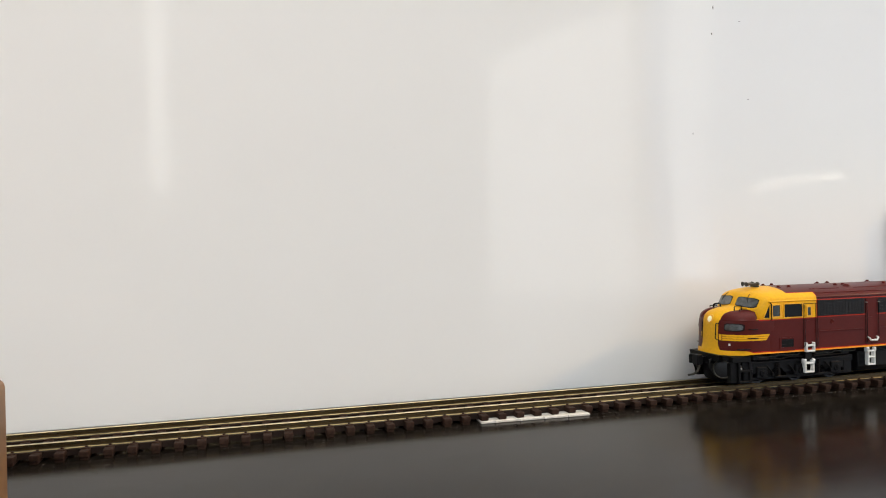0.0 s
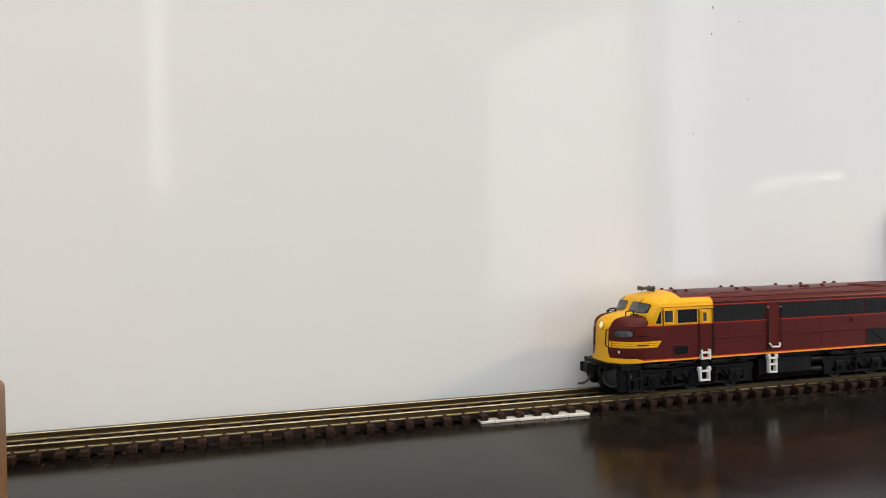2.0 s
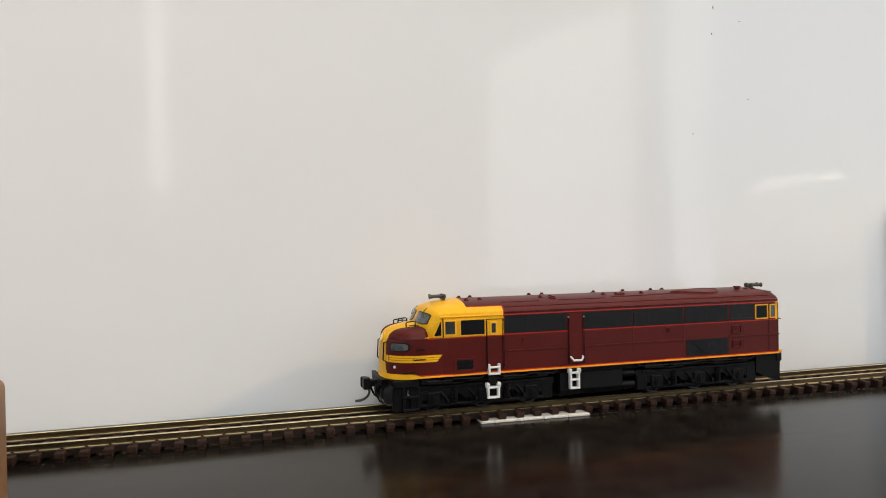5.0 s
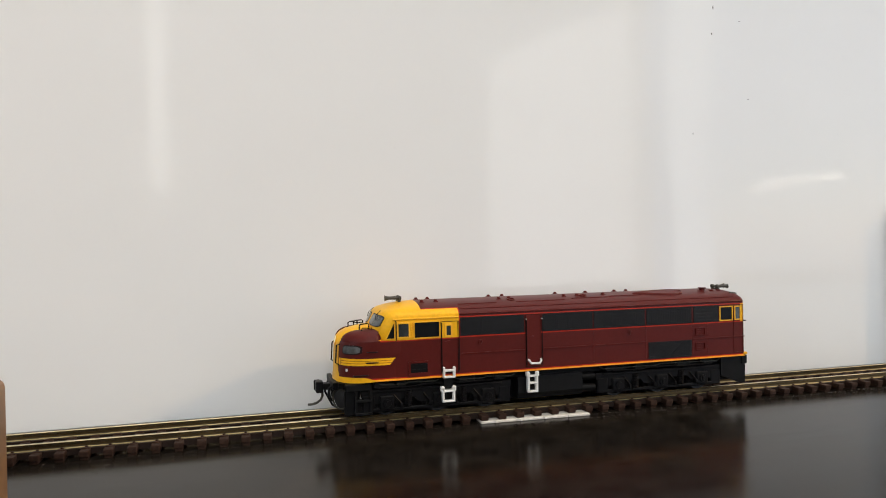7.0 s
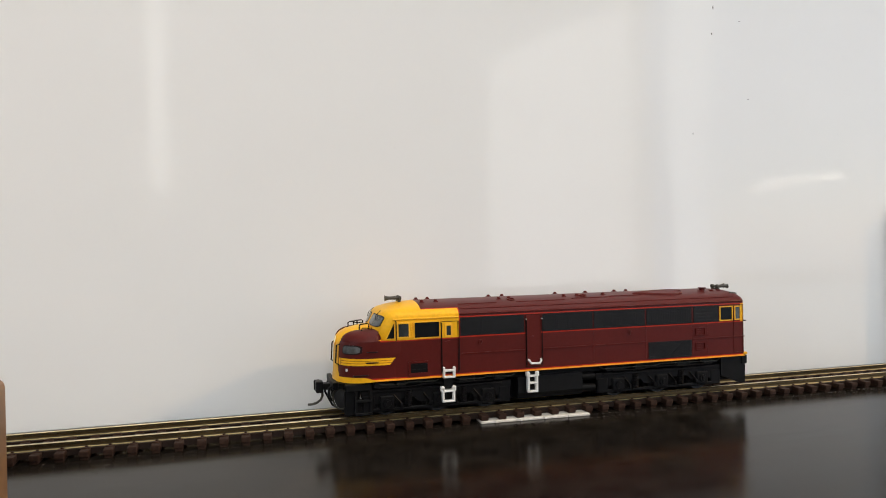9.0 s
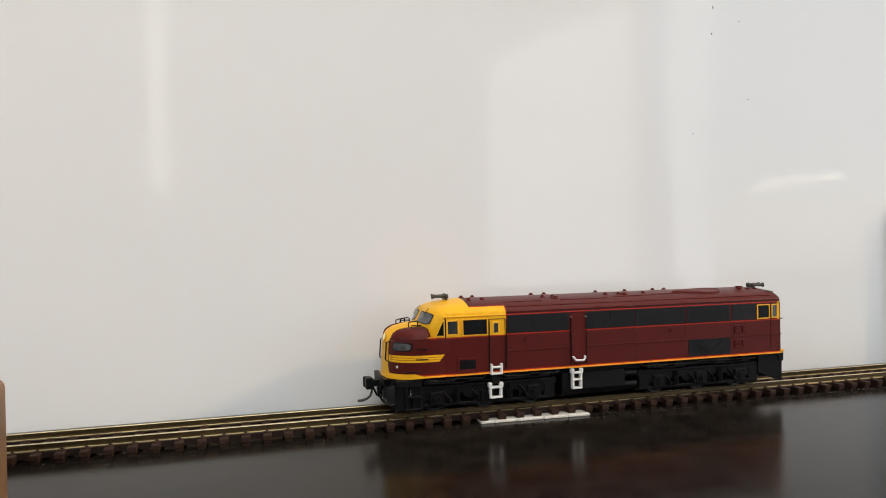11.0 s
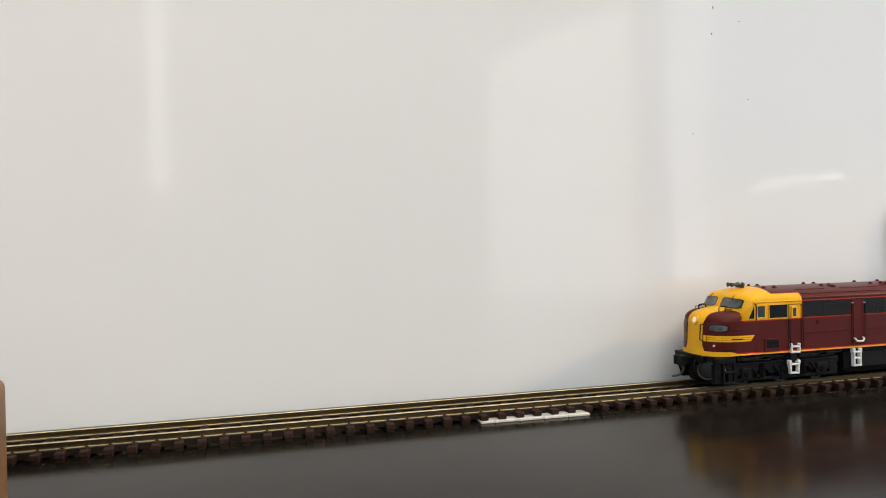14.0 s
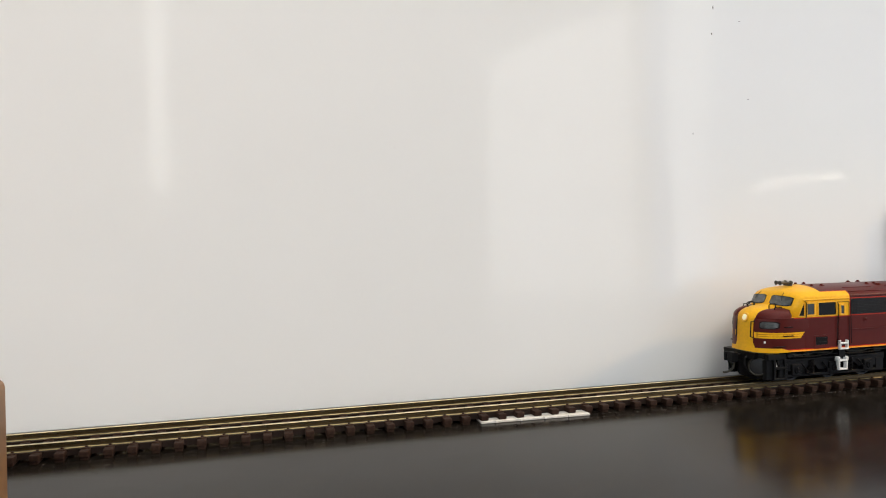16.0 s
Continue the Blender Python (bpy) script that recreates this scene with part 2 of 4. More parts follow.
def add_frame(bm, poly, inner, axis, a, b):
    """A frame between two outlines of equal point count, drawn out from a to b."""
    def at(p, d):
        return {"x": (d, p[0], p[1]), "y": (p[0], d, p[1]), "z": (p[0], p[1], d)}[axis]
    n = len(poly)
    rings = [[bm.verts.new(at(p, d)) for p in ring] for d in (a, b) for ring in (poly, inner)]
    o0, i0, o1, i1 = rings
    fs = []
    for k in range(n):
        j = (k + 1) % n
        for quad in ((o0[k], o0[j], o1[j], o1[k]), (i0[k], i0[j], i1[j], i1[k]), (o0[k], o0[j], i0[j], i0[k]), (o1[k], o1[j], i1[j], i1[k])):
            fs.append(bm.faces.new(quad))
    bmesh.ops.recalc_face_normals(bm, faces=fs)
    return bm


def rect(x0, x1, z0, z1):
    return [(x0, z0), (x1, z0), (x1, z1), (x0, z1)]


def loft(rings, cap=True):
    bm = bmesh.new()
    rs = [[bm.verts.new(p) for p in ring] for ring in rings]
    n = len(rs[0])
    for u, v in zip(rs, rs[1:]):
        for k in range(n):
            bm.faces.new((u[k], u[(k + 1) % n], v[(k + 1) % n], v[k]))
    if cap:
        bm.faces.new(rs[0][::-1])
        bm.faces.new(rs[-1])
    bmesh.ops.recalc_face_normals(bm, faces=bm.faces)
    return bm


def ramp(table, z):
    """Smooth reading of a short table of (z, value)."""
    for (z0, a), (z1, b) in zip(table, table[1:]):
        if z <= z1:
            return a + (b - a) * max(0.0, (z - z0) / (z1 - z0))
    return table[-1][1]


# ---- room ----
def room():
    t = 100
    x0, x1, y0, y1, z0, z1 = -1600, 1600, -2400, 420, TABLE - 745, 1720
    def wall(name, bm, mat=ROOM):
        tagged(part(name, bm, mat), kind="structure")
    wall("floor", box(x0 - t, x1 + t, y0 - t, y1 + t, z0 - t, z0), FLOORING)
    bm = bmesh.new()
    # The hole in the ceiling is assumed, to let the overhead fill in.
    add_frame(bm, [(x0 - t, y0 - t), (x1 + t, y0 - t), (x1 + t, y1 + t), (x0 - t, y1 + t)],
              [(-550, -1600), (1350, -1600), (1350, 100), (-550, 100)], "z", z1, z1 + t)
    wall("ceiling", bm)
    bm = bmesh.new()
    # West opening made up to house the cool fill lamp.
    add_frame(bm, rect(y0 - t, y1 + t, z0, z1), rect(-1200, -500, 200, 900), "x", x0 - t, x0)
    wall("wall_west", bm)
    bm = bmesh.new()
    # Large opening added only to hold the blue fill lamp.
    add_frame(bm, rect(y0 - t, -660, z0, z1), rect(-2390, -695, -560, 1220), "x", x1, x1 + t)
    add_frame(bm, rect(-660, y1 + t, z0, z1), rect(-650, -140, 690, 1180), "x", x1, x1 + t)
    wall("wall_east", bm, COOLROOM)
    wall("wall_north", box(x0, x1, y1, y1 + t, z0, z1))
    bm = bmesh.new()
    add_frame(bm, rect(x0, 300, z0, 1000), rect(-345, -262, 240, 960), "y", y0 - t, y0)
    # High opening made up for the south fill, above what the panel mirrors.
    add_frame(bm, rect(x0, 300, 1000, z1), rect(-1300, 290, 1050, 1650), "y", y0 - t, y0)
    add_frame(bm, rect(300, x1, z0, z1), [(900, -560), (1594, -560), (1594, 1064), (900, 765)], "y", y0 - t, y0)
    wall("wall_south", bm)
    tagged(part("backdrop", box(x0 - 400, x1 + 600, y0 - 420, y0 - 400, z0, z1), DAYLIGHT), kind="structure")


room()


# ---- table, panel ----
def table():
    top = empty("table", 0, 0, TABLE)
    part("tabletop", box(-700, 700, -330, 330, -25, 0, 2, 2), TABLETOP, top)
    for x in (-640, 640):
        for y in (-280, 280):
            part("leg", box(x - 25, x + 25, y - 25, y + 25, -745, -25.5, 2), TABLETOP, top)
    return tagged(top, "polished black-brown table with dust and scratches", "table")


def panel():
    ob = part("backdrop_panel", box(-420, 480, 0, 6, 0, 330, 0.6), PANEL)
    ob.location = (0, BOARD_Y * K, TABLE * K)
    return tagged(ob, "glossy white panel standing upright behind the model track", "panel")


table()
panel()


# ---- track ----
PITCH, FIRST = 4.5446, -78.34


def track():
    tr = empty("model_track", 0, 0, 0)
    lo, hi = -26, 62
    x0, x1 = FIRST + lo * PITCH - 2, FIRST + hi * PITCH + 2
    edge = [(0.88, -1.38), (0.86, -1.32), (0.70, -1.17), (0.2, -1.08), (0.15, -0.5), (0.42, -0.38), (0.42, -0.10), (0.33, 0.0)]
    prof = edge + [(-p, q) for p, q in reversed(edge)]
    for y in (-4.92, 4.92):
        bm = prism([(p + y, q) for p, q in prof], "x", x0, x1)
        bm.normal_update()
        # Head bright, web and side faces in the shade-darkened metal, foot dimmer.
        for f in bm.faces:
            h = f.calc_center_median().z
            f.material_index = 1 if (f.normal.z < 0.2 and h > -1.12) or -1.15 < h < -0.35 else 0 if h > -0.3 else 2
        part("rail", bm, [RAIL, RAIL_SIDE, FOOT], tr, "brass-coloured nickel silver rail")
    bm = box(-0.95, 0.95, -8.7, 8.7, -2.75, -1.5, 0.2, 2)
    add_box(bm, -0.82, 0.82, -8.4, 8.4, TABLE, -2.7, 0.08)
    for y in (-4.92, 4.92):
        for s in (-1, 1):
            add_box(bm, -0.85, 0.85, y + s * 1.3 - 0.55, y + s * 1.3 + 0.55, -1.6, -1.3, 0.1)
            if s * y > 0:
                add_tube(bm, [(0, y + s * 0.86, -1.3), (0, y + s * 0.86, -1.08), (0, y + s * 0.86, -1.0)], [0.32, 0.3, 0.15], 8)
    first = part("sleeper", bm, SLEEPER, tr)
    first.location.x = (FIRST + lo * PITCH) * K
    for k in range(lo + 1, hi + 1):
        again(first, FIRST + k * PITCH, 0, 0)
    for y in (-4.92, 4.92):
        part("sleeper_web", box(x0, x1, y - 1.45, y + 1.45, -2.7, -1.45), WEB, tr)
    return tagged(tr, "straight model railway track with brown plastic sleepers", "track")


track()


# ---- locomotive ----
REAR = 94.5


def outline(z, front, rear, half, blend, corner, power=2.6, n=14):
    """Plan outline of the body at one height: a rounded nose end and a rear end with rounded corners."""
    pts = []
    half = max(half, 0.02)
    for k in range(n + 1):
        a = -math.pi / 2 + math.pi * k / n
        c, s = abs(math.cos(a)), math.sin(a)
        pts.append((front + blend - blend * c ** (2 / power), half * math.copysign(abs(s) ** (2 / power), s), z))
    r = min(corner, half * 0.9)
    for k in range(6):
        a = math.pi / 2 - math.pi / 2 * k / 5
        pts.append((rear - r + r * math.cos(a), half - r + r * math.sin(a), z))
    for k in range(6):
        a = -math.pi / 2 * k / 5
        pts.append((rear - r + r * math.cos(a), -half + r + r * math.sin(a), z))
    return pts


FRONT = [(8.3, -3), (20.0, -4.8), (21.1, -4.3), (23.7, -2.9), (24.4, -2.0), (25.0, -0.2), (25.5, 2.5), (25.9, 7)]
HALF = [(8.3, 9.2), (22.9, 9.2), (23.3, 9.0), (23.8, 8.5), (24.4, 7.6), (24.9, 6.4), (25.35, 4.8), (25.7, 2.9), (25.9, 0.5)]
NOSE_FRONT = [(7.9, -13.1), (10, -12.8), (15, -12.6), (17, -12.4), (18.3, -11.95), (19.2, -11.2), (19.8, -10.0), (20.3, -8.0), (20.65, -5.8), (20.9, -3)]
NOSE_HALF = [(7.9, 9.1), (15.5, 9.215), (17.5, 9.2), (17.8, 8.0), (18.4, 6.7), (19.0, 5.6), (19.5, 4.8), (20.2, 3.7), (20.6, 2.7), (20.9, 1.5)]
# maroon cheek dome beside the yellow channel: height, front, rear, inner and outer edge
CHEEK = [(16.9, -12.1, -2.6, 2.6, 8.9), (17.4, -12.25, -2.5, 2.6, 9.21), (18.0, -12.2, -2.5, 2.7, 9.08), (18.65, -11.9, -2.55, 2.9, 8.75), (19.15, -11.5, -2.65, 3.15, 8.3),
         (19.55, -10.95, -2.9, 3.5, 7.75), (19.85, -10.3, -3.3, 3.9, 7.15), (20.05, -9.5, -4.0, 4.4, 6.5), (20.15, -8.4, -5.2, 5.0, 6.0)]


def nose_x(y, z):
    h = ramp(NOSE_HALF, z)
    return ramp(NOSE_FRONT, z) + 9.5 - 9.5 * max(0.0, 1 - abs(y / h) ** 2.35) ** (1 / 2.35)


def cab_x(y, z):
    h = ramp(HALF, z)
    return ramp(FRONT, z) + 4.5 - 4.5 * max(0.0, 1 - abs(y / h) ** 2.6) ** (1 / 2.6)


def roof_z(y):
    for (z0, h0), (z1, h1) in zip(HALF[1:], HALF[2:]):
        if h1 <= abs(y) <= h0:
            return z0 + (z1 - z0) * (h0 - abs(y)) / (h0 - h1)
    return 25.9


def patch(surface, y0, y1, z0, z1, lift, thick, slope=0.0, n=8, m=4, round_off=0.0):
    """A thin curved plate that follows the front of the nose or cab."""
    bm = bmesh.new()
    layers = []
    for d in (lift, lift - thick):
        grid = []
        for j in range(m + 1):
            row = []
            for i in range(n + 1):
                y = y0 + (y1 - y0) * i / n
                ends = round_off * (abs(2 * i / n - 1) ** 6)
                lo, hi = z0 + ends, z1 - ends
                z = lo + (hi - lo) * j / m - slope * abs(y)
                x = surface(y, z)
                e = 0.05
                dx = (surface(y + e, z) - surface(y - e, z)) / (2 * e)
                dz = (surface(y, z + e) - surface(y, z - e)) / (2 * e)
                nrm = Vector((-1, dx, dz)).normalized()
                row.append(bm.verts.new(Vector((x, y, z)) + nrm * d))
            grid.append(row)
        layers.append(grid)
    for g in layers:
        for j in range(m):
            for i in range(n):
                bm.faces.new((g[j][i], g[j][i + 1], g[j + 1][i + 1], g[j + 1][i]))
    rim = [(0, i) for i in range(n)] + [(j, n) for j in range(m)] + [(m, i) for i in range(n, 0, -1)] + [(j, 0) for j in range(m, 0, -1)]
    for k, (j, i) in enumerate(rim):
        j2, i2 = rim[(k + 1) % len(rim)]
        bm.faces.new((layers[0][j][i], layers[0][j2][i2], layers[1][j2][i2], layers[1][j][i]))
    bmesh.ops.recalc_face_normals(bm, faces=bm.faces)
    return bm


def grid_louvre(x0, x1, z0, z1, y, s, step, posts=0):
    """Dark ventilation grille: a sunk plate behind thin horizontal slats and a few posts."""
    bm = box(x0, x1, min(y, y + s * 0.06), max(y, y + s * 0.06), z0, z1)
    z = z0 + step / 2
    while z < z1 - 0.1:
        add_box(bm, x0, x1, min(y, y + s * 0.16), max(y, y + s * 0.16), z - step * 0.22, z + step * 0.22)
        z += step
    if step < 0.5:
        for k in range(1, int((x1 - x0) / 0.5)):
            x = x0 + 0.5 * k
            add_box(bm, x - 0.09, x + 0.09, min(y, y + s * 0.14), max(y, y + s * 0.14), z0, z1)
    for k in range(1, posts + 1):
        x = x0 + (x1 - x0) * k / (posts + 1)
        add_box(bm, x - 0.12, x + 0.12, min(y, y + s * 0.19), max(y, y + s * 0.19), z0, z1)
    return bm


def rivets(points, s):
    """A row of tiny rivet heads on a side of the body."""
    bm = bmesh.new()
    for x, z in points:
        top = bm.verts.new((x, s * 9.37, z))
        ring = [bm.verts.new((x + 0.22 * math.cos(k * math.tau / 5), s * 9.17, z + 0.22 * math.sin(k * math.tau / 5))) for k in range(5)]
        for k in range(5):
            bm.faces.new((ring[k], ring[(k + 1) % 5], top))
    bmesh.ops.recalc_face_normals(bm, faces=bm.faces)
    return bm


def handrail(points, r=0.14):
    return tube(points, r, 6)


def step_frame(x0, x1, z0, z1, rungs, y, s, ears=0.0):
    """A white moulded step or ladder: two posts and its rungs."""
    bm = bmesh.new()
    ya, yb = sorted((y - s * 0.55, y + s * 0.7))
    for x in (x0, x1 - 0.5):
        add_box(bm, x, x + 0.5, ya, yb, z0, z1, 0.12)
    for z in rungs:
        add_box(bm, x0 + 0.2, x1 - 0.2, ya - 0.05, yb + 0.05, z - 0.22, z + 0.22, 0.1)
    if ears:
        for x in (x0 + 0.15, x1 - 0.15):
            add_box(bm, x - 0.45, x + 0.45, ya, yb, z1 - 0.8, z1 + ears, 0.25, 2)
    return bm


def wheelset(loco, x, metal):
    axle = part("wheelset", tube([(0, -7, 0), (0, 7, 0)], 0.6, 10), STEEL, loco, "dull steel wheelset", True)
    axle.location = (x * K, 0, 3.15 * K)
    for s in (-1, 1):
        prof = [(3.55, 2.55), (3.55, 2.9), (3.75, 3.55), (4.15, 3.55), (4.4, 3.15), (6.0, 3.1), (6.0, 2.6), (5.5, 2.45), (5.4, 1.0), (5.9, 0.9), (5.9, 0.0)]
        rings = [[(r * math.cos(k * math.tau / 28), s * y, r * math.sin(k * math.tau / 28)) for k in range(28)] for y, r in [(3.55, 0.02)] + prof[:-1] + [(5.9, 0.02)]]
        w = part("wheel", loft(rings), metal, axle, "grey steel wheel with flange")
        for k in range(6):
            a = k * math.tau / 6
            hole = tube([(1.7 * math.cos(a), s * 5.42, 1.7 * math.sin(a)), (1.7 * math.cos(a), s * 5.5, 1.7 * math.sin(a))], 0.42, 8)
            part("spoke_hole", hole, BLACK, w)
    return axle


def bogie(loco, x):
    bg = part("bogie", box(-15, 15, -4.0, 4.0, 4.2, 7.2, 0.4), BOGIE, loco, "black plastic six-wheel bogie")
    bg.location.x = x * K
    for s in (-1, 1):
        y0, y1 = sorted((s * 6.9, s * 7.9))
        poly = [(-18.2, 6.4), (18.2, 6.4), (18.2, 4.8), (15.8, 4.4), (15.2, 3.0), (9.0, 3.0), (8.0, 4.1), (3.4, 4.1), (2.8, 3.0), (-4.8, 3.0), (-5.6, 4.1), (-8.6, 4.1), (-9.2, 3.0),
                (-15.2, 3.0), (-15.8, 4.4), (-18.2, 4.8)]
        part("side_frame", prism(poly, "y", y0, y1), BOGIE, bg)
        rail_y = sorted((s * 7.9, s * 8.35))
        part("equaliser_beam", box(-16.4, 15.6, *rail_y, 5.75, 6.35, 0.12), BOGIE, bg)
        part("lower_beam", box(-15.5, 15.5, *sorted((s * 7.6, s * 8.1)), 1.35, 2.1, 0.15), BOGIE, bg)
        for ex in (-16.4, 16.4):
            part("end_beam", box(ex - 1.5, ex + 1.5, *sorted((s * 6.7, s * 8.05)), 1.3, 5.2, 0.25), BOGIE, bg)
        for ax in (-12.2, 0.3, 12.2):
            bm = box(ax - 1.7, ax + 1.7, *sorted((s * 6.6, s * 8.45)), 1.7, 4.9, 0.25)
            add_tube(bm, [(ax, s * 8.3, 3.2), (ax, s * 8.75, 3.2)], [1.05, 0.85], 12)
            add_box(bm, ax - 0.25, ax + 0.25, *sorted((s * 8.6, s * 8.95)), 2.6, 3.8, 0.05)
            part("axle_box", bm, BOGIE, bg)
        for sx in (-7.2, 6.0):
            turns = [(sx + 0.75 * math.cos(k * 0.9), s * 7.85 + 0.75 * math.sin(k * 0.9), 2.0 + 3.6 * k / 56) for k in range(57)]
            part("coil_spring", tube(turns, 0.2, 5), BOGIE, bg)
            part("spring_seat", box(sx - 1.1, sx + 1.1, *sorted((s * 6.8, s * 8.6)), 1.75, 2.1, 0.1), BOGIE, bg)
        for sx in (-2.8, 3.2, 9.4, -9.8):
            bm = tube([(sx - 0.9, s * 8.2, 5.0), (sx, s * 8.5, 3.9), (sx + 1.0, s * 8.3, 2.7)], 0.24, 6)
            add_box(bm, sx + 0.6, sx + 1.3, *sorted((s * 7.9, s * 8.6)), 2.2, 3.0, 0.1)
            part("brake_hanger", bm, BOGIE, bg)
        part("brake_rod", tube([(-14, s * 8.5, 6.9), (-6, s * 8.6, 6.75), (-4, s * 8.6, 7.1), (4, s * 8.6, 7.1), (5, s * 8.6, 6.8), (14, s * 8.5, 6.95)], 0.2, 6), BOGIE, bg)
        part("brake_cylinder", tube([(-13.5, s * 8.0, 7.1), (-10.5, s * 8.0, 7.1)], 0.65, 12), BOGIE, bg)
    return bg


def horns(loco, x, z, turn):
    """Two trumpets side by side on one bracket."""
    h = part("horn_bracket", box(-0.3, 0.35, -1.5, 1.5, -0.9, -0.35, 0.1), GUNMETAL, loco, "dark metal air horns")
    h.matrix_basis = pose(x * K, 0, z * K, 0, 0, turn)
    for k, y in enumerate((-1.0, 1.0)):
        ln = (3.5, 3.1)[k]
        bm = tube([(0.5, y, 0), (0.0, y, 0), (-0.3, y, 0), (-ln * 0.7, y, 0), (-ln * 0.92, y, 0), (-ln, y, 0)], [0.5, 0.62, 0.36, 0.34, 0.52, 0.66], 12)
        part("trumpet", bm, GUNMETAL, h, "", True)


def coupler(loco, x, s):
    bm = bmesh.new()
    a, b = sorted((x, x - s * 4.5))
    add_box(bm, a, b, -1.1, 1.1, 5.8, 7.3, 0.15)
    a, b = sorted((x + s * 1.7, x))
    add_box(bm, a, b, -1.9, 0.7, 5.3, 8.0, 0.25, 2)
    a, b = sorted((x + s * 1.9, x + s * 0.4))
    add_box(bm, a, b, 0.9, 1.9, 5.4, 7.9, 0.25, 2)
    c = part("coupler", bm, BLACK, loco, "black knuckle coupler")
    x1 = x + s * 0.1
    pts = [(x1, -0.2, 5.6), (x1, -0.2, 4.4), (x1 + s * 0.35, -0.2, 3.5), (x1 + s * 1.2, -0.2, 2.85), (x1 + s * 2.2, -0.2, 2.55), (x1 + s * 3.4, -0.2, 2.5)]
    part("trip_pin", tube(pts, 0.3, 8), GUNMETAL, c, "curved metal trip pin", True)


def locomotive():
    loco = empty("model_locomotive", 0, 0, 0)
    re = [(8.3, REAR), (22.9, REAR), (23.8, 94.35), (24.6, 93.9), (25.2, 93.0), (25.6, 91.6), (25.9, 88.5)]
    zs = [8.3, 9, 12, 16, 18, 20, 21, 22, 22.9, 23.3, 23.8, 24.15, 24.4, 24.65, 24.9, 25.1, 25.35, 25.5, 25.7, 25.82, 25.9]
    body = part("body_shell", loft([outline(z, ramp(FRONT, z), ramp(re, z), ramp(HALF, z), 4.5, 1.4, 2.6, 30) for z in zs]), SHELL, loco,
                "maroon moulded body with yellow cab and red lining", True)
    zs = [8.2, 9, 10, 12, 14, 15, 15.6, 16.2, 17, 17.5, 17.6, 18.2, 18.7, 19.1, 19.5, 19.8, 20.1, 20.35, 20.6, 20.9]
    def skirt(ring):
        return [(x, y, z + (0.2 * min(1.0, max(0.0, (x + 9.0) / 4.5)) if z < 8.5 else 0.0)) for x, y, z in ring]
    nose = part("nose", loft([skirt(r) for r in [outline(z, ramp(NOSE_FRONT, z), 1.5 if z < 17.55 else -2.9, ramp(NOSE_HALF, z), 9.5 if z < 17.55 else min(9.5, -2.95 - ramp(NOSE_FRONT, z)), 0.05, 2.35, 40) for z in zs]]), NOSE, loco,
                "rounded maroon nose with yellow centre and flashes", True)
    for s in (-1, 1):
        rings = []
        for z, xf, xr, yi, yo in CHEEK:
            ring = []
            for k in range(36):
                a = s * math.tau * k / 36
                cx, sy = math.cos(a), math.sin(a)
                y = s * (yi + s * MID + yo) / 2 + (yo - yi - s * MID) / 2 * math.copysign(abs(sy) ** 0.66, sy)
                bow = 9.5 - 9.5 * max(0.0, 1 - abs(y / (yo + 0.06)) ** 2.35) ** (1 / 2.35)
                x = (xf + xr) / 2 + (xr - xf) / 2 * math.copysign(abs(cx) ** 0.62, cx)
                ring.append((max(x, min(xr, xf - 0.05 + bow)), y, z))
            rings.append(ring)
        part("cheek", loft(rings), MAROON, nose, "rounded maroon cheek beside the yellow channel", True)
    # nose fittings
    hx, axis = nose_x(MID, 17.5), Vector((-0.96, 0, 0.28))
    def disc(rings):
        return tube([Vector((hx, MID, 17.5)) + axis * d for d, r in rings], [r for d, r in rings], 24)
    part("headlight_bezel", disc([(-0.8, 1.35), (0.12, 1.35), (0.24, 1.22), (0.24, 1.05)]), YELLOW, nose, "yellow headlight ring", True)
    part("headlight", disc([(-0.5, 0.98), (0.18, 0.98), (0.26, 0.8), (0.31, 0.45), (0.33, 0.05)]), LAMP, nose, "round warm white headlight", True)
    for s in (-1, 1):
        y0, y1 = sorted((s * 5.35, s * 8.6))
        part("number_box_frame", patch(nose_x, y0, y1, 14.6, 16.75, 0.05, 0.2, 0, 18, 4, 0.4), DARKMAROON, nose, "dark recessed frame", True)
        y0, y1 = sorted((s * 5.55, s * 8.42))
        part("number_box", patch(nose_x, y0, y1, 14.85, 16.5, 0.09, 0.2, 0, 16, 4, 0.4), CLEAR, nose, "grey glazed number box", True)
        y0, y1 = sorted((s * 6.4, s * 6.75))
        part("marker_light", patch(nose_x, y0, y1, 10.75, 11.35, 0.18, 0.3, 0, 6, 6, 0.15), WHITE, nose, "small white marker light", True)
        # upright handrails beside the centre strip
        ya, yb = MID + s * 3.3, MID + s * 2.6
        pts = [(nose_x(ya, 16.7), ya, 16.7), (nose_x(yb, 16.7) - 0.45, yb, 16.5), (nose_x(yb, 12.5) - 0.45, yb, 12.4), (nose_x(ya, 12.0), ya, 12.0)]
        part("handrail", handrail(pts, 0.16), BLACK, nose)
        # loops on the nose top
        for x, y in ((-7.2, 4.4), (-8.9, 1.9))[:1 if s < 0 else 2]:
            z = 20.0 if y > 3 else 20.1
            pts = [(x, s * y, z - 0.4), (x, s * y, z + 0.8), (x + 0.3, s * y, z + 1.05), (x + 1.9, s * y, z + 1.2), (x + 2.2, s * y, z + 1.0), (x + 2.2, s * y, z - 0.2)]
            part("grab_iron", handrail(pts, 0.15), BLACK, nose)
